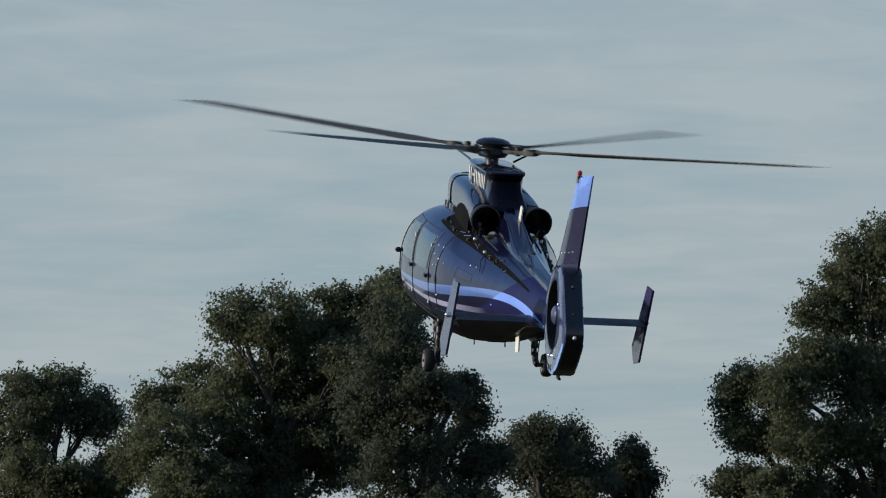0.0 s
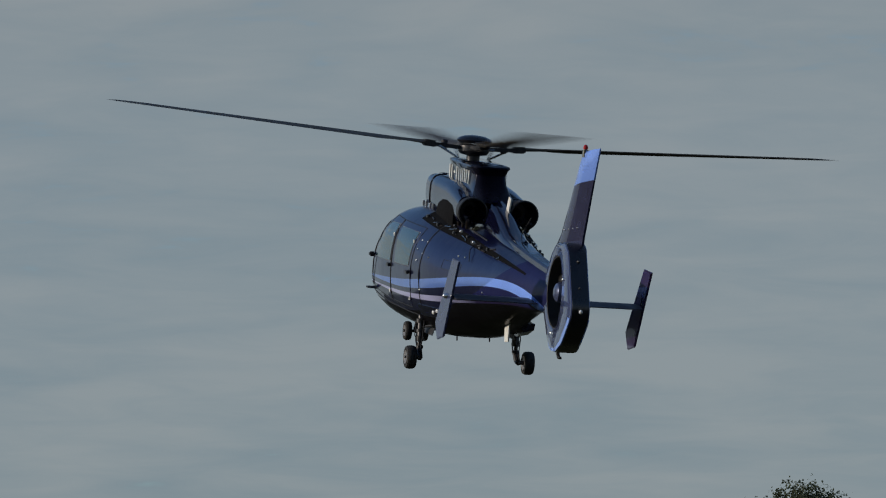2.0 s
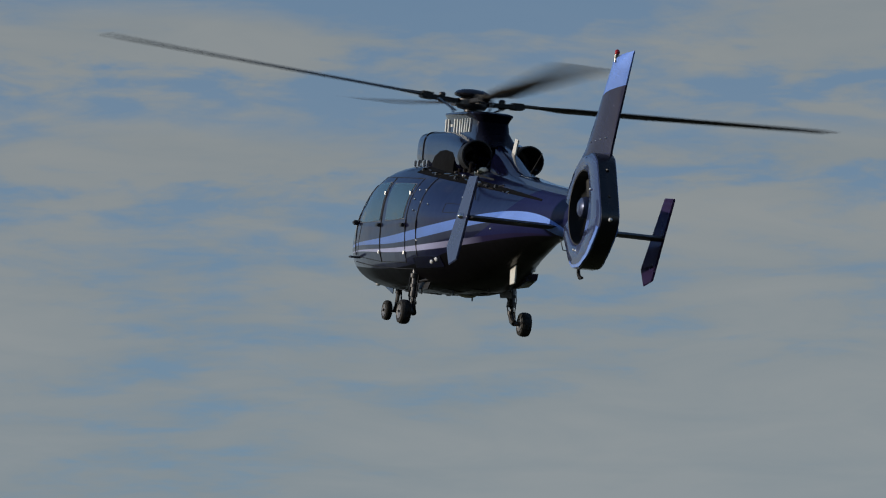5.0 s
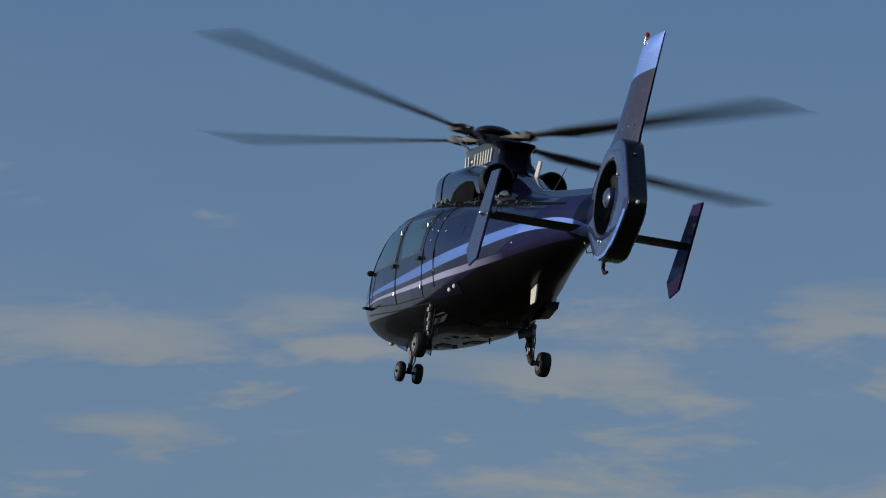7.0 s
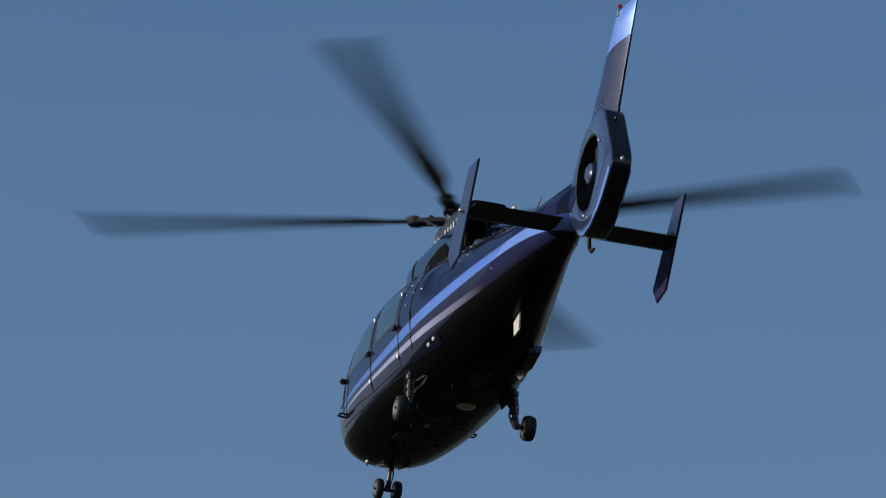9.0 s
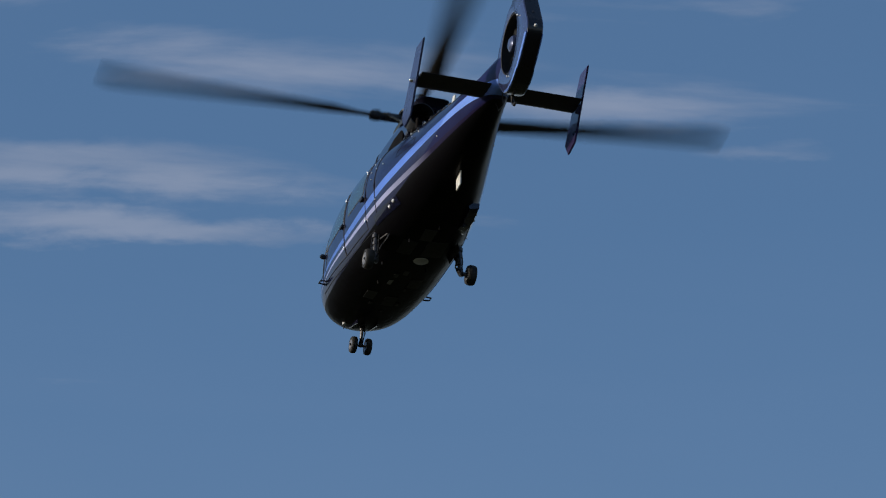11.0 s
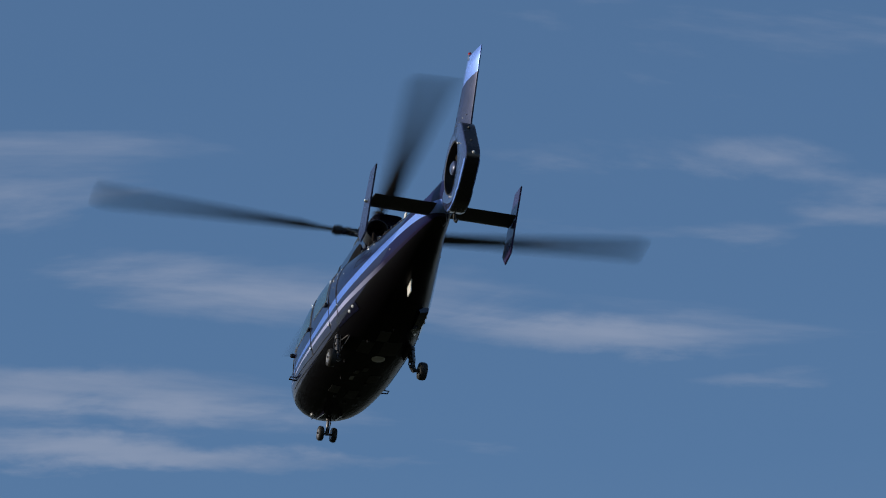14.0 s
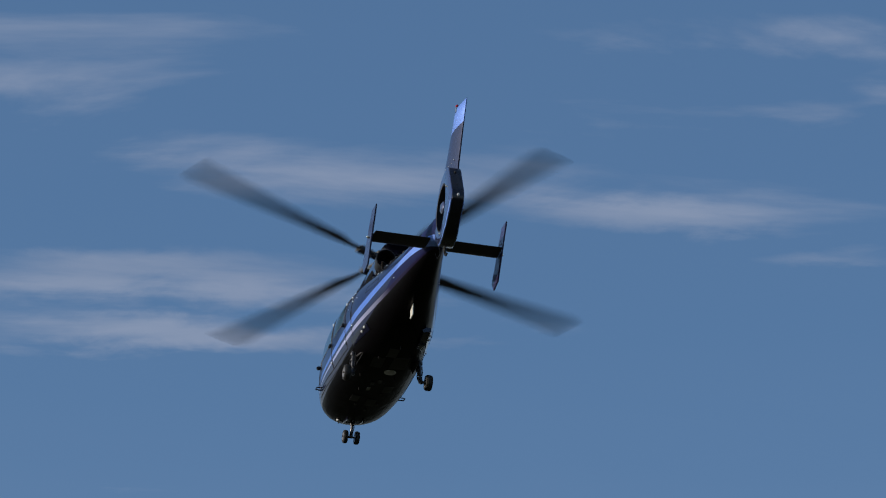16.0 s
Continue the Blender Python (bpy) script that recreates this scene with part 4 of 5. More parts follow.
def build_tail(heli):
    # shroud of the ducted fan: a ring round the duct, widened to the outline
    cy, cz, r = -6.66, 1.74, 0.56
    outline = [(-5.75, 1.95), (-6.05, 2.28), (-6.45, 2.50), (-7.12, 2.56), (-7.38, 2.44), (-7.60, 2.05), (-7.86, 1.58), (-7.80, 1.40), (-7.42, 1.02), (-7.02, 0.84), (-6.55, 0.82), (-6.20, 0.95), (-5.85, 1.25), (-5.70, 1.55)]
    count = 72

    def outer(angle):
        """Where a ray from the fan's axis meets the outline."""
        d = Vector((math.cos(angle), math.sin(angle)))
        best = 0.0
        for (y0, z0), (y1, z1) in zip(outline, outline[1:] + outline[:1]):
            e = Vector((y1 - y0, z1 - z0))
            den = d.x * e.y - d.y * e.x
            if abs(den) < 1e-9:
                continue
            w = Vector((y0 - cy, z0 - cz))
            k, s = (w.x * e.y - w.y * e.x) / den, (w.x * d.y - w.y * d.x) / den
            if k > 0 and -1e-6 <= s <= 1 + 1e-6:
                best = max(best, k)
        return best

    bm = bmesh.new()
    angles = [2 * math.pi * k / count for k in range(count)]
    raw = [outer(a) for a in angles]
    far = [(raw[k - 1] + 2 * raw[k] + raw[(k + 1) % count]) / 4 for k in range(count)]
    half = [0.15 if -7.3 > cy + q * math.cos(a) else 0.16 for q, a in zip(far, angles)]

    def loop(radius, x):
        return [(x(k) if callable(x) else x, cy + radius(k) * math.cos(a), cz + radius(k) * math.sin(a)) for k, a in enumerate(angles)]

    def shift(y):
        """The rear of the shroud stands a little to the left of the hull's middle."""
        return -0.10 * min(1.0, max(0.0, (-6.0 - y) / 1.4))

    def placed(points):
        return [(x + shift(y), y, z) for x, y, z in points]

    lip = lambda k: r + 0.06
    mid = lambda k: r + 0.1 + 0.72 * (far[k] - r - 0.1)
    faces = {}
    for s in (-1, 1):
        bm = bmesh.new()
        seq = [loop(lambda k: r + 0.004, s * 0.14), loop(lambda k: r + 0.012, s * 0.165), loop(lip, s * 0.185), loop(mid, lambda k: s * (half[k] + 0.018)), loop(lambda k: far[k] - 0.015, lambda k: s * half[k]), loop(lambda k: far[k] - 0.002, lambda k: s * (half[k] - 0.02))]
        rings(bm, [placed(q) for q in seq], cap=False)
        faces[s] = part("fan_shroud", bm, steel_blue, heli, "steel-blue ring-shaped shroud half round the tail fan")
        # pale edge low on the rear quarter
        bm = bmesh.new()
        pick = [k for k in range(count) if math.sin(angles[k]) < -0.02 and -0.97 < math.cos(angles[k]) < 0.35]
        ring_a = [placed([(s * (half[k] + 0.010), cy + (far[k] - 0.01) * math.cos(angles[k]), cz + (far[k] - 0.01) * math.sin(angles[k]))])[0] for k in pick]
        ring_b = [placed([(s * (half[k] + 0.016), cy + (far[k] - 0.10) * math.cos(angles[k]), cz + (far[k] - 0.10) * math.sin(angles[k]))])[0] for k in pick]
        ring_c = [(x - s * 0.03, y, z) for x, y, z in ring_b]
        ring_d = [(x - s * 0.03, y, z) for x, y, z in ring_a]
        rings(bm, [[a, b, c, d] for a, b, c, d in zip(ring_a, ring_b, ring_c, ring_d)])
        part("edge_stripe", bm, pale, faces[s], "pale blue stripe along the shroud's edge")
    bm = bmesh.new()
    rings(bm, [placed(q) for q in (loop(lambda k: far[k] - 0.03, lambda k: -half[k] + 0.01), loop(lambda k: far[k], lambda k: -half[k] + 0.016), loop(lambda k: far[k] + 0.004, lambda k: -half[k] + 0.04), loop(lambda k: far[k] + 0.004, lambda k: half[k] - 0.04), loop(lambda k: far[k], lambda k: half[k] - 0.016), loop(lambda k: far[k] - 0.03, lambda k: half[k] - 0.01))], cap=False)
    part("shroud_rim", bm, rim_black, heli, "dark navy rear face of the fan shroud")
    shroud = faces[-1]
    # duct fittings
    bm = bmesh.new()
    lathe(bm, (shift(cy), cy, cz), (1, 0, 0), [(-0.16, r + 0.008), (-0.155, r - 0.012), (0.155, r - 0.012), (0.16, r + 0.008)], 48, cap=False)
    part("duct_liner", bm, black, shroud)
    bm = bmesh.new()
    lathe(bm, (0, cy, cz), (1, 0, 0), [(-0.24, 0.03), (-0.235, 0.09), (-0.20, 0.145), (-0.12, 0.17), (0.10, 0.17), (0.16, 0.14), (0.18, 0.05)], 28)
    part("fan_gearbox", bm, slate, shroud, "grey-blue domed fan hub")
    for k in range(10):
        bm = bmesh.new()
        a = 2 * math.pi * (k + 0.4) / 10
        d, e = Vector((0, math.cos(a), math.sin(a))), Vector((0, -math.sin(a), math.cos(a)))
        c = Vector((0.10, cy, cz))
        rings(bm, [[c + d * q + e * 0.02 + Vector((0.05, 0, 0)), c + d * q - e * 0.02 + Vector((0.05, 0, 0)), c + d * q - e * 0.012 - Vector((0.05, 0, 0)), c + d * q + e * 0.012 - Vector((0.05, 0, 0))] for q in (0.165, r - 0.01)])
        part("stator_vane", bm, black, shroud)
    # turning fan
    fan = thing("fan", pose(-0.03, cy, cz))
    fan.parent = heli
    bm = bmesh.new()
    lathe(bm, (0, 0, 0), (1, 0, 0), [(-0.06, 0.175), (0.06, 0.175)], 24)
    part("fan_disc", bm, gear_grey, fan)
    for k in range(10):
        bm = bmesh.new()
        a = 2 * math.pi * k / 10
        d, e, x = Vector((0, math.cos(a), math.sin(a))), Vector((0, -math.sin(a), math.cos(a))), Vector((1, 0, 0))
        loops = []
        for q, twist in ((0.17, 0.9), (0.35, 0.7), (0.53, 0.5)):
            w = (e * math.cos(twist) + x * math.sin(twist)) * 0.055
            n = (x * math.cos(twist) - e * math.sin(twist)) * 0.006
            loops.append([d * q + w + n, d * q - w + n, d * q - w - n, d * q + w - n])
        rings(bm, loops)
        part("fan_blade", bm, black, fan)
    # rear lamps on the dark trailing face
    for y, z in ((-7.49, 2.30), (-7.69, 1.90), (-7.87, 1.56)):
        bm = bmesh.new()
        lathe(bm, (-0.10, y + 0.03, z), (0, -1, 0.25), [(-0.02, 0.032), (0.02, 0.03), (0.04, 0.018), (0.045, 0.005)], 12)
        part("tail_lamp", bm, lens_white if z < 1.7 else gear_grey, shroud, "small lamp on the rear face")
    for y, z in ((-6.62, 1.1), (-7.3, 2.0)):
        bm = bmesh.new()
        lathe(bm, (-0.185 + shift(y), y, z), (-1, 0, 0), [(-0.02, 0.025), (0.012, 0.022), (0.022, 0.01)], 10)
        part("shroud_bolt", bm, fitting, shroud)
    # fin: a thin section whose nose stands to the left, cut slantwise where the pale tip begins
    heights = (2.40, 2.62, 3.0, 3.45, 3.62, 3.85, 4.0, 4.10)
    leads = (-6.10, -6.40, -6.67, -6.96, -7.06, -7.20, -7.29, -7.36)
    trails = (-7.14, -7.18, -7.33, -7.51, -7.58, -7.68, -7.74, -7.79)

    def fin_loop(z_lead, z_trail, grow=1.0):
        lead, trail = float(np.interp(z_lead, heights, leads)), float(np.interp(z_trail, heights, trails))
        u = (z_lead - 2.4) / 1.6
        x_lead, x_trail, t = -0.095 + 0.005 * u, 0.03, (0.095 - 0.045 * u) * grow
        side = ((0.0, 0.0), (0.03, 0.45), (0.1, 0.78), (0.25, 0.95), (0.42, 1.0), (0.52, 0.94), (0.75, 0.62), (0.97, 0.28), (1.0, 0.2))
        spot = lambda q, h: (x_lead + (x_trail - x_lead) * q + t * h, lead + (trail - lead) * q, z_lead + (z_trail - z_lead) * q ** 0.6)
        return [spot(q, -h) for q, h in side] + [spot(q, h) for q, h in side[:0:-1]]

    bm = bmesh.new()
    rings(bm, [fin_loop(2.40, 2.40), fin_loop(2.62, 2.64), fin_loop(2.9, 3.0), fin_loop(3.15, 3.3), fin_loop(3.36, 3.58)])
    fin = part("tail_fin", bm, fin_paint, heli, "thin swept slate-blue tail fin")
    bm = bmesh.new()
    rings(bm, [fin_loop(3.362, 3.582, 1.02), fin_loop(3.65, 3.83), fin_loop(3.90, 4.05), fin_loop(3.93, 4.09, 0.5)])
    part("fin_tip", bm, pale, fin, "pale blue fin tip")
    bm = bmesh.new()
    lathe(bm, (-0.09, -7.33, 3.99), (0, 0, 1), [(-0.08, 0.045), (0.03, 0.045), (0.03, 0.03), (0.05, 0.03)], 14)
    part("beacon_base", bm, bare, heli)
    bm = bmesh.new()
    lathe(bm, (-0.09, -7.33, 4.035), (0, 0, 1), [(0, 0.036), (0.03, 0.04), (0.055, 0.03), (0.07, 0.01)], 14)
    part("beacon", bm, lens_red, heli, "small red beacon on top of the fin")
    for k in range(4):
        bm = bmesh.new()
        z, y = 2.72 + 0.025 * k, -6.66 - 0.14 * k
        lathe(bm, (-0.145 + 0.03 * k, y, z), (-1, 0, 0), [(-0.03, 0.013), (0.008, 0.012), (0.014, 0.006)], 8)
        part("fin_bolt", bm, fitting, fin)
    # tail bumper
    bm = bmesh.new()
    tube(bm, [(0, -6.18, 1.0), (0, -6.26, 0.76), (0, -6.34, 0.70), (0, -6.46, 0.70)], [0.035, 0.03, 0.03, 0.022], 8)
    part("tail_bumper", bm, black, heli, "bent black tail bumper")
    # stabiliser
    bm = bmesh.new()
    wing_section(bm, [((x, -4.98, 1.45), (0, -1, 0), 0.60, (0, 0, 1)) for x in (-1.52, -0.5, 0.5, 1.52)], 0.15)
    part("stabiliser", bm, stab_paint, heli, "dark horizontal stabiliser")
    for side in (-1, 1):
        bm = bmesh.new()
        plate(bm, [(-5.76, 2.06), (-5.32, 2.07), (-4.50, 0.98), (-4.70, 0.72), (-5.08, 0.80)], side * 1.56 - 0.018, side * 1.56 + 0.018, 0.012)
        end = part("end_plate", bm, grey_paint if side < 0 else shaded_plate_paint, heli, "swept grey-blue end plate" if side < 0 else "swept end plate, coloured dark violet for shade")
        bm = bmesh.new()
        lathe(bm, (side * 1.59, -5.17, 1.46), (side, 0, 0), [(-0.02, 0.045), (0.02, 0.042), (0.05, 0.025), (0.06, 0.006)], 12)
        part("plate_lamp", bm, fitting, end)


def build_rotor(heli):
    """Four blades on a star-shaped hub; turned by its own keys."""
    rotor = thing("main_rotor", pose(0, 0.26, 3.455))
    rotor.parent = heli
    bm = bmesh.new()
    lathe(bm, (0, 0, 0), (0, 0, 1), [(-0.35, 0.11), (-0.12, 0.11), (-0.10, 0.22), (-0.05, 0.26), (0.04, 0.26), (0.07, 0.17)], 28)
    part("rotor_hub", bm, gear_grey, rotor, "dark metal rotor hub")
    bm = bmesh.new()
    lathe(bm, (0, 0, 0.08), (0, 0, 1), [(0.0, 0.22), (0.02, 0.285), (0.05, 0.295), (0.09, 0.26), (0.125, 0.17), (0.14, 0.03)], 32)
    part("hub_cap", bm, rim_black, rotor, "glossy black hub cap")
    cone = 0.048
    for k in range(4):
        a = math.pi / 2 * k
        d, e, u = Vector((math.sin(a), math.cos(a), 0)), Vector((math.cos(a), -math.sin(a), 0)), Vector((0, 0, 1))
        rise = lambda q: d * q + u * (q * cone)
        bm = bmesh.new()
        for off in (-0.075, 0.075):
            rings(bm, [[rise(q) + e * (off + s * 0.035) + u * h for s, h in ((-1, -0.045), (1, -0.045), (1, 0.02), (-1, 0.02))] for q in (0.26, 0.62, 0.86)])
        arm = part("blade_grip", bm, black, rotor, "twin-bar blade grip")
        bm = bmesh.new()
        rings(bm, [[rise(q) + e * (s * w) + u * h for s, h in ((-1, -0.06), (1, -0.06), (1, 0.05), (-1, 0.05))] for q, w in ((0.66, 0.09), (0.70, 0.115), (0.78, 0.115), (0.84, 0.09))])
        part("grip_clamp", bm, black, rotor)
        bm = bmesh.new()
        tube(bm, [rise(0.30) + e * -0.20 + u * -0.18, rise(0.62) + e * -0.19 + u * -0.03], 0.018, 8)
        part("pitch_link", bm, bare, rotor, "bright pitch control rod")
        bm = bmesh.new()
        lathe(bm, rise(0.50) + u * 0.02, (0, 0, 1), [(-0.09, 0.05), (0.05, 0.055), (0.07, 0.03)], 12)
        part("damper", bm, gear_grey, rotor)
        # blade: clockwise from above, leading edge ahead in that sense
        bm = bmesh.new()
        loops = []
        for q, chord, back, twist, thick in ((0.84, 0.14, 0.0, 0.10, 0.5), (1.15, 0.20, 0.0, 0.12, 0.25), (1.6, 0.39, 0.0, 0.14, 0.12), (3.0, 0.405, 0.0, 0.11, 0.11), (4.5, 0.405, 0.0, 0.075, 0.10), (5.55, 0.405, 0.0, 0.05, 0.095), (5.85, 0.37, 0.03, 0.045, 0.085), (6.08, 0.24, 0.16, 0.04, 0.08), (6.15, 0.12, 0.28, 0.04, 0.06)):
            chordway = (e * math.cos(twist) + u * math.sin(twist))
            n = (u * math.cos(twist) - e * math.sin(twist))
            o = rise(q) + u * (0.010 * (q / 6) ** 2)
            lead = 0.13 - back if q > 1.3 else chord * 0.4
            pts = []
            for s, h in ((0, 0), (0.05, 0.35), (0.25, 0.55), (0.6, 0.35), (1, 0.04), (1, -0.04), (0.6, -0.25), (0.25, -0.4), (0.05, -0.3)):
                pts.append(o + chordway * (lead - s * chord) + n * (h * chord * thick))
            loops.append(pts)
        rings(bm, loops)
        part("rotor_blade", bm, blade_paint, rotor, "long dark grey composite rotor blade")
    return rotor


def shaded_lacquer(name, base, other, plane):
    """A lacquer with shade painted in past a sloping line in the object's own space: plane is (ky, kz, offset)."""
    m = material(name, base, 0.25, 0.25, 1.0, 0.1, 3.0)
    t = m.node_tree
    b = t.nodes["Principled BSDF"]
    co = next(n for n in t.nodes if n.type == "TEX_COORD")
    sep = t.nodes.new("ShaderNodeSeparateXYZ")
    t.links.new(co.outputs["Object"], sep.inputs[0])
    old = b.inputs["Base Color"].links[0].from_socket
    for (ky, kz, off), paint in zip(plane, other):
        line = math_node(t, "ADD", math_node(t, "MULTIPLY", sep.outputs["Y"], ky), math_node(t, "MULTIPLY_ADD", sep.outputs["Z"], kz, off))
        n = t.nodes.new("ShaderNodeMapRange")
        n.inputs["From Min"].default_value, n.inputs["From Max"].default_value = -0.004, 0.004
        t.links.new(line, n.inputs["Value"])
        old = mix(t, n.outputs[0], old, paint)
        t.links.new(math_node(t, "MULTIPLY_ADD", n.outputs[0], -0.97, 1.0), b.inputs["Coat Weight"])   # the painted shade is duller
        t.links.new(math_node(t, "MULTIPLY_ADD", n.outputs[0], -0.14, 0.18), b.inputs["Specular IOR Level"])
    t.links.new(old, b.inputs["Base Color"])
    return m


# the fairing's rear face, turned from the sun, has its shade painted black
fairing_paint = shaded_lacquer("fairing_lacquer_rear_shade", (0.012, 0.013, 0.034), [(0.008, 0.008, 0.016)], [(-1.0, 0.5, -2.60)])
fin_paint = material("fin_lacquer", (0.034, 0.037, 0.090), 0.25, 0.25, 1.0, 0.1, 3.0)
# the right end plate's shade is painted in as a darker violet
shaded_plate_paint = violet


def build_helicopter():
    heli = tagged(thing("helicopter"), "navy twin-engined helicopter with pale blue stripes, wheels down, in flight", "helicopter")
    bm = bmesh.new()
    ys = []
    y = 4.12
    while y > -6.1:
        ys.append(y)
        y -= 0.03 if y > 3.7 else 0.10
    ys.append(-6.1)
    rings(bm, [hull_loop(y) for y in ys])
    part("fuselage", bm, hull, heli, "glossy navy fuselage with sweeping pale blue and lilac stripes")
    build_windscreen(heli)
    for side in (-1, 1):
        build_flank(heli, side)
        build_main_gear(heli, side)
    build_nose_gear(heli)
    build_upper(heli)
    build_belly(heli)
    build_tail(heli)
    rotor = build_rotor(heli)
    return heli, rotor


# ---------------------------------------------------------------- ground and trees
def build_ground():
    """One meadow that runs to the horizon, gently uneven."""
    n, half = 60, 2400.0
    verts, faces = [], []
    for i in range(n + 1):
        for j in range(n + 1):
            u, v = 2 * i / n - 1, 2 * j / n - 1
            x, y = half * u * abs(u), half * v * abs(v)
            d = math.hypot(x, y)
            verts.append((x, y, 0.25 * noise.noise((x * 0.02, y * 0.02, 0)) * min(1, d / 60) - 0.1))
    for i in range(n):
        for j in range(n):
            a = i * (n + 1) + j
            faces.append((a, a + n + 1, a + n + 2, a + 1))
    ob = raw_part("ground", verts, faces, field)
    tagged(ob, "wide green meadow running to the horizon", "ground", kind="structure")


def limb(bm, start, end, r0, r1, rng, sag=0.12, steps=6):
    s, e = Vector(start), Vector(end)
    pts = []
    side = Vector((rng.uniform(-1, 1), rng.uniform(-1, 1), rng.uniform(-0.3, 0.8))) * (e - s).length * sag
    for k in range(steps + 1):
        q = k / steps
        pts.append(s.lerp(e, q) + side * math.sin(math.pi * q) + Vector((rng.uniform(-1, 1), rng.uniform(-1, 1), rng.uniform(-1, 1))) * 0.03 * (e - s).length * (0 < k < steps))
    tube(bm, pts, [r0 + (r1 - r0) * (k / steps) ** 0.8 for k in range(steps + 1)], 7)
    return pts


def build_tree(label, x, y, masses, leaf, seed):
    """A tree at (x, y). Masses are the lobes of its crown (across, up, half width, half height): each hangs on a limb of its own that
    forks into branches and twigs, and the leaves sit in small tufts along the outside of the lobe, thinned out in places."""
    rng = random.Random(seed)
    top = max(m[1] for m in masses)
    tree = tagged(thing("tree", pose(x, y, -0.1)), label, "tree", group="trees along the field")
    steps = 8
    lean = rng.uniform(-0.4, 0.4)
    trunk_pts = [Vector((lean * (k / steps) ** 2 + 0.10 * rng.uniform(-1, 1) * (k > 0), 0.12 * rng.uniform(-1, 1) * (k > 0), top * 0.8 * k / steps)) for k in range(steps + 1)]
    bm = bmesh.new()
    tube(bm, trunk_pts, [0.27 * (1 - 0.1 * k) for k in range(steps + 1)], 12)
    part("trunk", bm, bark, tree, "rough brown trunk")
    bm = bmesh.new()
    tufts = []
    for dx, dz, rx, rz in masses:
        c = Vector((dx, rng.uniform(-1, 1) * 1.3, dz))
        ry = 0.5 * (rx + rz) * rng.uniform(0.9, 1.2)
        mine = []
        for _ in range(int(190 * (rx * rz + rx * ry + ry * rz) / 3 + 30)):
            v = Vector((rng.gauss(0, 1), rng.gauss(0, 1), rng.gauss(0, 1))).normalized()
            rough = 1.0 + 0.34 * noise.noise(v * 2.6 + Vector((seed, dx, dz)))
            f = rough * (0.28 + 0.76 * rng.random() ** 0.6)
            p = c + Vector((v.x * rx, v.y * ry, v.z * rz)) * f
            if noise.noise(p * 1.5 + Vector((seed * 3.1, 0, 0))) + 0.5 * noise.noise(p * 3.7) < -0.27:
                continue
            mine.append((p, rng.uniform(0.10, 0.29)))
            if f > 0.93 and rng.random() < 0.3:
                mine.append((p + v * rng.uniform(0.10, 0.24), rng.uniform(0.05, 0.10)))
        tufts += mine
        k = min(steps - 1, max(1, int(steps * (dz - 0.7 * abs(dx) - 0.5) / (top * 0.8))))
        ends = limb(bm, trunk_pts[k], c, 0.10, 0.045, rng, 0.10)
        for _ in range(int(5 + 3 * rx)):
            tip = rng.choice(mine)[0]
            fork = limb(bm, ends[rng.randint(3, 6)], tip, 0.032, 0.012, rng, 0.16, 5)
            for p, _ in sorted(rng.sample(mine, min(24, len(mine))), key=lambda q: (q[0] - tip).length)[:5]:
                limb(bm, fork[rng.randint(2, 4)], p, 0.011, 0.004, rng, 0.15, 3)
    part("limb", bm, bark, tree, "forking brown limb work")
    gen = np.random.default_rng(seed)
    per = np.array([max(9, int(1550 * r * r)) for _, r in tufts])
    n = int(per.sum())
    cen = np.repeat(np.array([p for p, _ in tufts]), per, axis=0)
    rad = np.repeat(np.array([q for _, q in tufts]), per)
    way = gen.normal(size=(n, 3)) * (1, 1, 0.62)
    place = cen + way * (rad * 0.62)[:, None]
    nor = way * 0.35 + gen.normal(size=(n, 3)) * 0.6 + (0, 0, 0.6)
    nor /= np.linalg.norm(nor, axis=1)[:, None]
    a = np.cross(nor, gen.normal(size=(n, 3)))
    a /= np.linalg.norm(a, axis=1)[:, None]
    b = np.cross(nor, a)
    size = 0.092 * gen.uniform(0.6, 1.2, n)[:, None]
    verts = np.stack([place - a * size * 0.5, place + b * size * 0.32 + nor * size * 0.08, place + a * size * 0.5, place - b * size * 0.32 + nor * size * 0.08], axis=1).reshape(-1, 3)
    me = bpy.data.meshes.new("crown")
    me.vertices.add(len(verts))
    me.vertices.foreach_set("co", verts.ravel())
    tri = np.arange(n)[:, None] * 4 + np.array([0, 1, 2, 0, 2, 3])
    me.loops.add(6 * n)
    me.loops.foreach_set("vertex_index", tri.ravel().astype(np.int32))
    me.polygons.add(2 * n)
    me.polygons.foreach_set("loop_start", np.arange(0, 6 * n, 3, dtype=np.int32))
    me.update(calc_edges=True)
    me.validate()
    me.materials.append(leaf)
    crown = new("crown", me)
    crown.parent = tree
    tagged(crown, "dense crown of small leaf tufts with gaps", kind="stuff")
    return tree


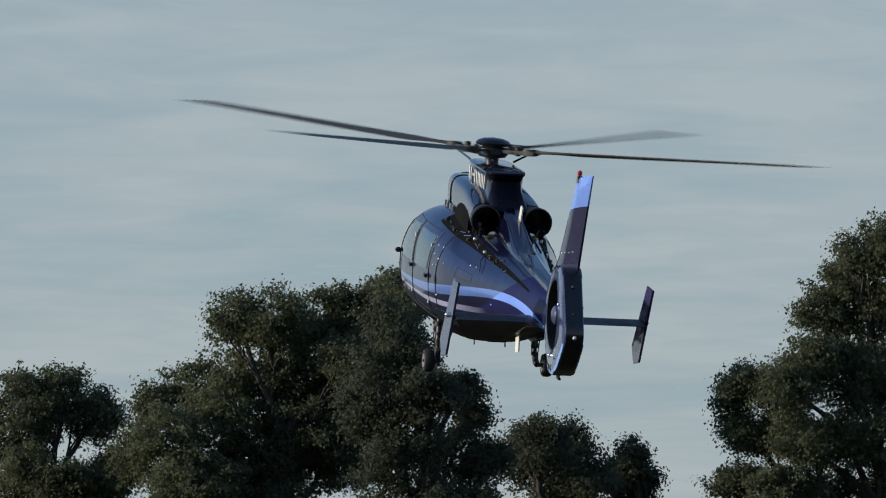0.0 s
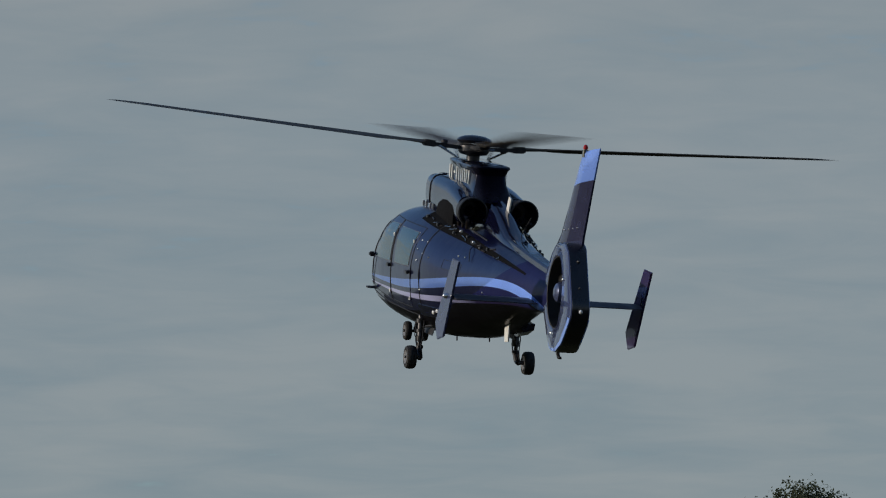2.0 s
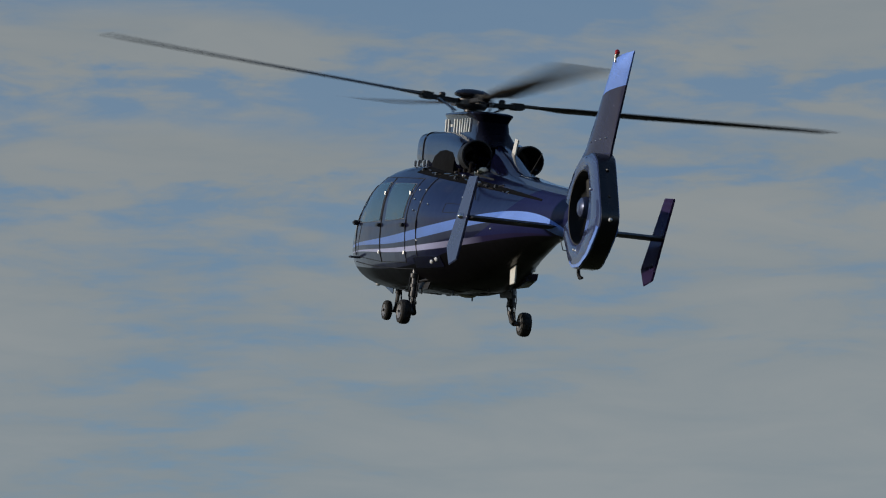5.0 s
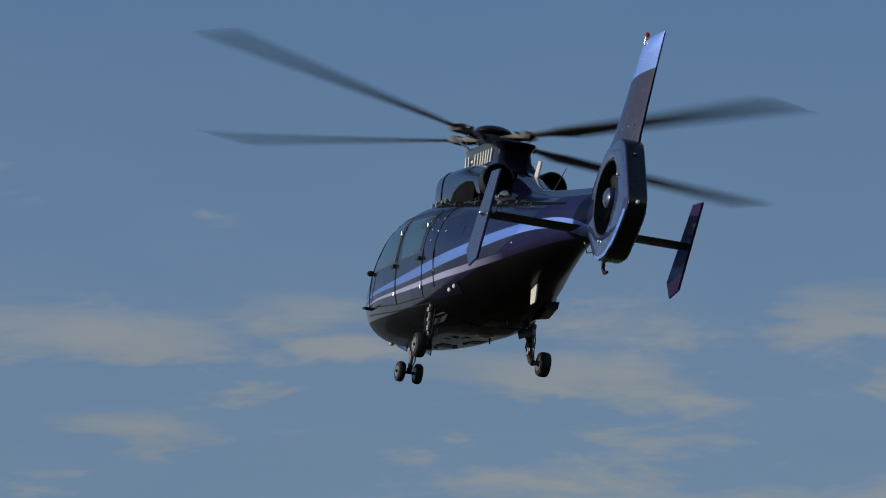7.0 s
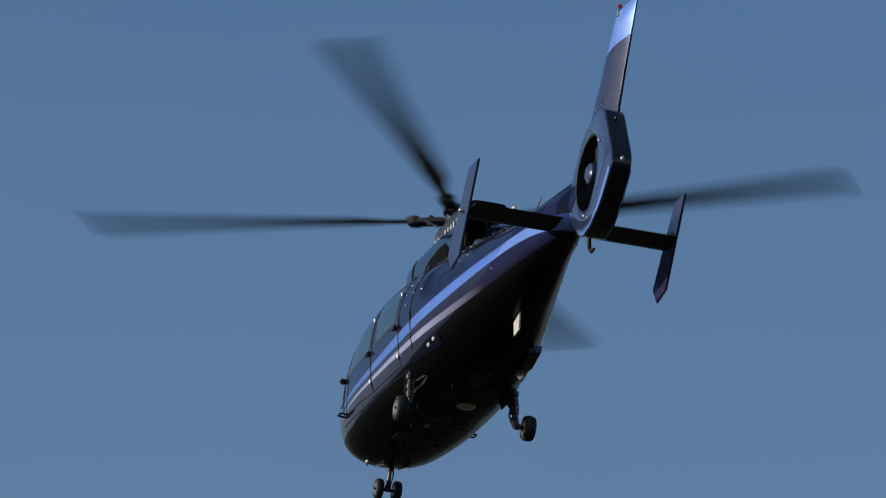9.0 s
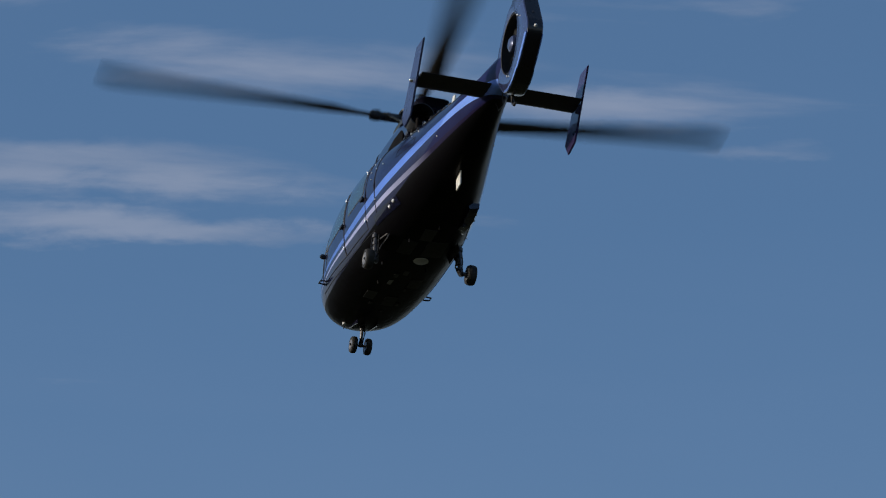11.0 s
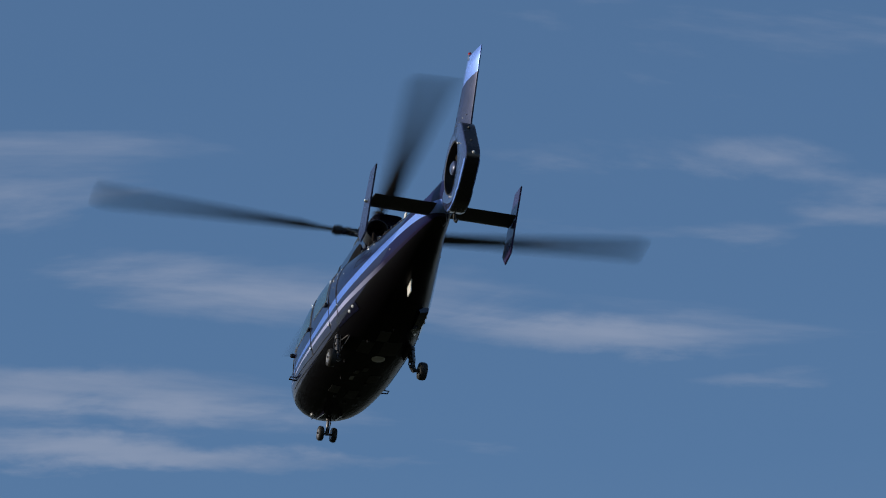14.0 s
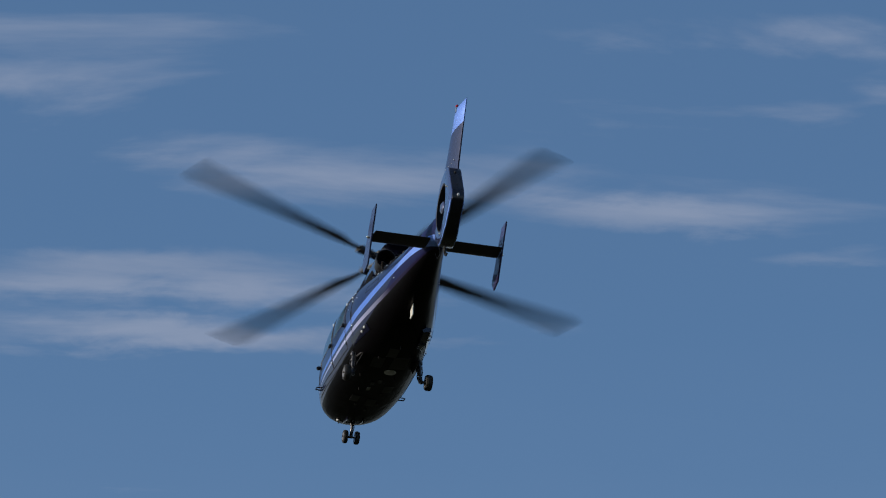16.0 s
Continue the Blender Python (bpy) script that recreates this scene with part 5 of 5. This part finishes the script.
def build_trees():
    build_tree("spreading green oak with open crown at the field's edge", -9.82, 152, [(-0.1, 7.25, 0.62, 0.55), (1.3, 6.5, 1.0, 0.7), (-0.54, 8.44, 0.98, 1.08), (0.47, 8.89, 0.98, 0.81), (1.42, 8.44, 0.68, 0.65), (-0.41, 6.94, 0.84, 0.61), (0.75, 6.88, 0.81, 0.46), (1.9, 7.08, 0.54, 0.52), (0.0, 5.38, 1.63, 0.81), (0.0, 3.74, 1.49, 1.08)], leaf_oak, 20)
    build_tree("broad olive-green oak with full rounded crown", -3.53, 150, [(0.4, 7.9, 1.35, 1.2), (-1.2, 6.9, 1.2, 0.9), (-3.34, 8.62, 0.51, 0.56), (-2.41, 8.96, 0.8, 0.8), (-2.94, 7.61, 0.94, 0.87), (-1.61, 8.35, 0.87, 0.87), (-3.75, 7.41, 0.56, 0.67), (-1.34, 10.57, 0.7, 0.7), (-0.4, 10.64, 0.8, 0.72), (0.47, 10.6, 0.74, 0.78), (1.34, 10.84, 0.74, 0.67), (2.14, 11.2, 0.64, 0.7), (2.7, 11.11, 0.59, 0.78), (-1.07, 9.36, 0.94, 0.83), (0.27, 9.23, 1.04, 0.91), (1.47, 9.5, 0.94, 0.91), (-0.54, 7.61, 1.14, 1.0), (1.07, 7.61, 1.14, 1.0), (-2.27, 6.67, 1.14, 0.8), (-0.67, 5.73, 1.61, 1.07), (1.07, 4.79, 1.74, 1.34)], leaf_oak, 21)
    build_tree("dark dense tree beside the oak", -0.8, 140, [(-0.37, 9.8, 0.6, 0.77), (0.12, 9.11, 0.65, 0.77), (-0.75, 8.36, 0.77, 0.94), (0.46, 8.26, 0.72, 0.69), (1.25, 8.48, 0.5, 0.42), (1.52, 7.83, 0.37, 0.45), (-0.25, 7.1, 1.06, 0.94), (1.0, 6.98, 0.9, 0.77), (1.85, 6.91, 0.4, 0.45), (-0.0, 5.47, 1.5, 1.0), (1.25, 5.6, 1.12, 0.87)], leaf_shaded, 22)
    build_tree("small dark rounded tree", 2.28, 145, [(-0.03, 7.47, 0.67, 0.67), (0.71, 7.51, 0.47, 0.49), (-0.52, 7.14, 0.44, 0.65), (0.52, 6.51, 0.8, 0.59), (1.1, 6.62, 0.52, 0.44), (0.13, 5.47, 1.16, 0.91)], leaf_shaded, 23)
    build_tree("small dark pointed tree", 4.47, 150, [(-0.04, 7.32, 0.32, 0.45), (0.29, 6.81, 0.35, 0.43), (-0.31, 6.81, 0.43, 0.48), (0.03, 6.07, 0.67, 0.64), (-0.11, 5.06, 0.94, 0.8)], leaf_shaded, 24)
    build_tree("tall dark-green tree with layered crown", 10.38, 150, [(-0.54, 12.16, 0.64, 0.64), (0.27, 12.21, 0.74, 0.74), (1.07, 11.78, 0.78, 0.88), (-1.07, 11.51, 0.59, 0.62), (-0.27, 10.98, 0.94, 0.78), (-1.4, 10.71, 0.56, 0.62), (0.8, 10.3, 1.07, 1.02), (-1.61, 9.63, 0.67, 0.56), (-3.08, 9.09, 0.72, 0.56), (-3.48, 8.62, 0.43, 0.62), (-2.27, 8.96, 0.74, 0.74), (-0.8, 9.36, 1.14, 0.88), (-2.94, 7.95, 0.72, 0.56), (-1.74, 7.75, 1.0, 0.75), (-0.4, 7.75, 1.14, 0.88), (1.07, 8.42, 1.07, 1.15), (-3.48, 6.74, 0.62, 0.48), (-2.27, 6.61, 0.86, 0.62), (-0.8, 6.27, 1.27, 0.78), (0.8, 6.4, 1.14, 1.04), (-0.8, 4.66, 1.87, 1.2)], leaf_oak, 25)


build_ground()
helicopter, main_rotor = build_helicopter()
build_trees()


# ---------------------------------------------------------------- keys
# extra degrees over six whole turns a second, at the times at which the blades' places are known
ROTOR_LAG = [(0.0, 44), (1.5, 78), (5.5, 196), (6.5, 230), (7.5, 254), (8.5, 287), (9.0, 305), (11.5, 381), (12.5, 413), (14.5, 468), (16.0, 513)]


def motions():
    walk(helicopter, [(t, pose(*row)) for t, *row in HELICOPTER_ROWS])
    fan = next(o for o in helicopter.children if o.name == "fan")
    spin, whirl = [], []
    for k in range(int(16 * FPS) + 1):
        t = k / FPS
        extra = float(np.interp(t, [r[0] for r in ROTOR_LAG], [r[1] for r in ROTOR_LAG]))
        turn = 2160.0 * t + extra
        nod = float(np.interp(t, [2.0, 5.0, 9.0, 11.3, 16.0], [-0.060, -0.023, -0.027, -0.081, -0.090]))
        lean = float(np.interp(t, [3.0, 6.0, 9.0, 11.3], [0.021, 0.015, 0.012, -0.024]))
        tilt = Matrix.Rotation(nod, 4, "X") @ Matrix.Rotation(lean, 4, "Y")
        spin.append((t, Matrix.Translation((0, 0.26, 3.455)) @ tilt @ Matrix.Rotation(-radians(turn), 4, "Z")))
        whirl.append((t, Matrix.Translation((-0.03, -6.66, 1.74)) @ Matrix.Rotation(radians(82.0 * k), 4, "X")))
    walk(main_rotor, spin)
    walk(fan, whirl)


motions()
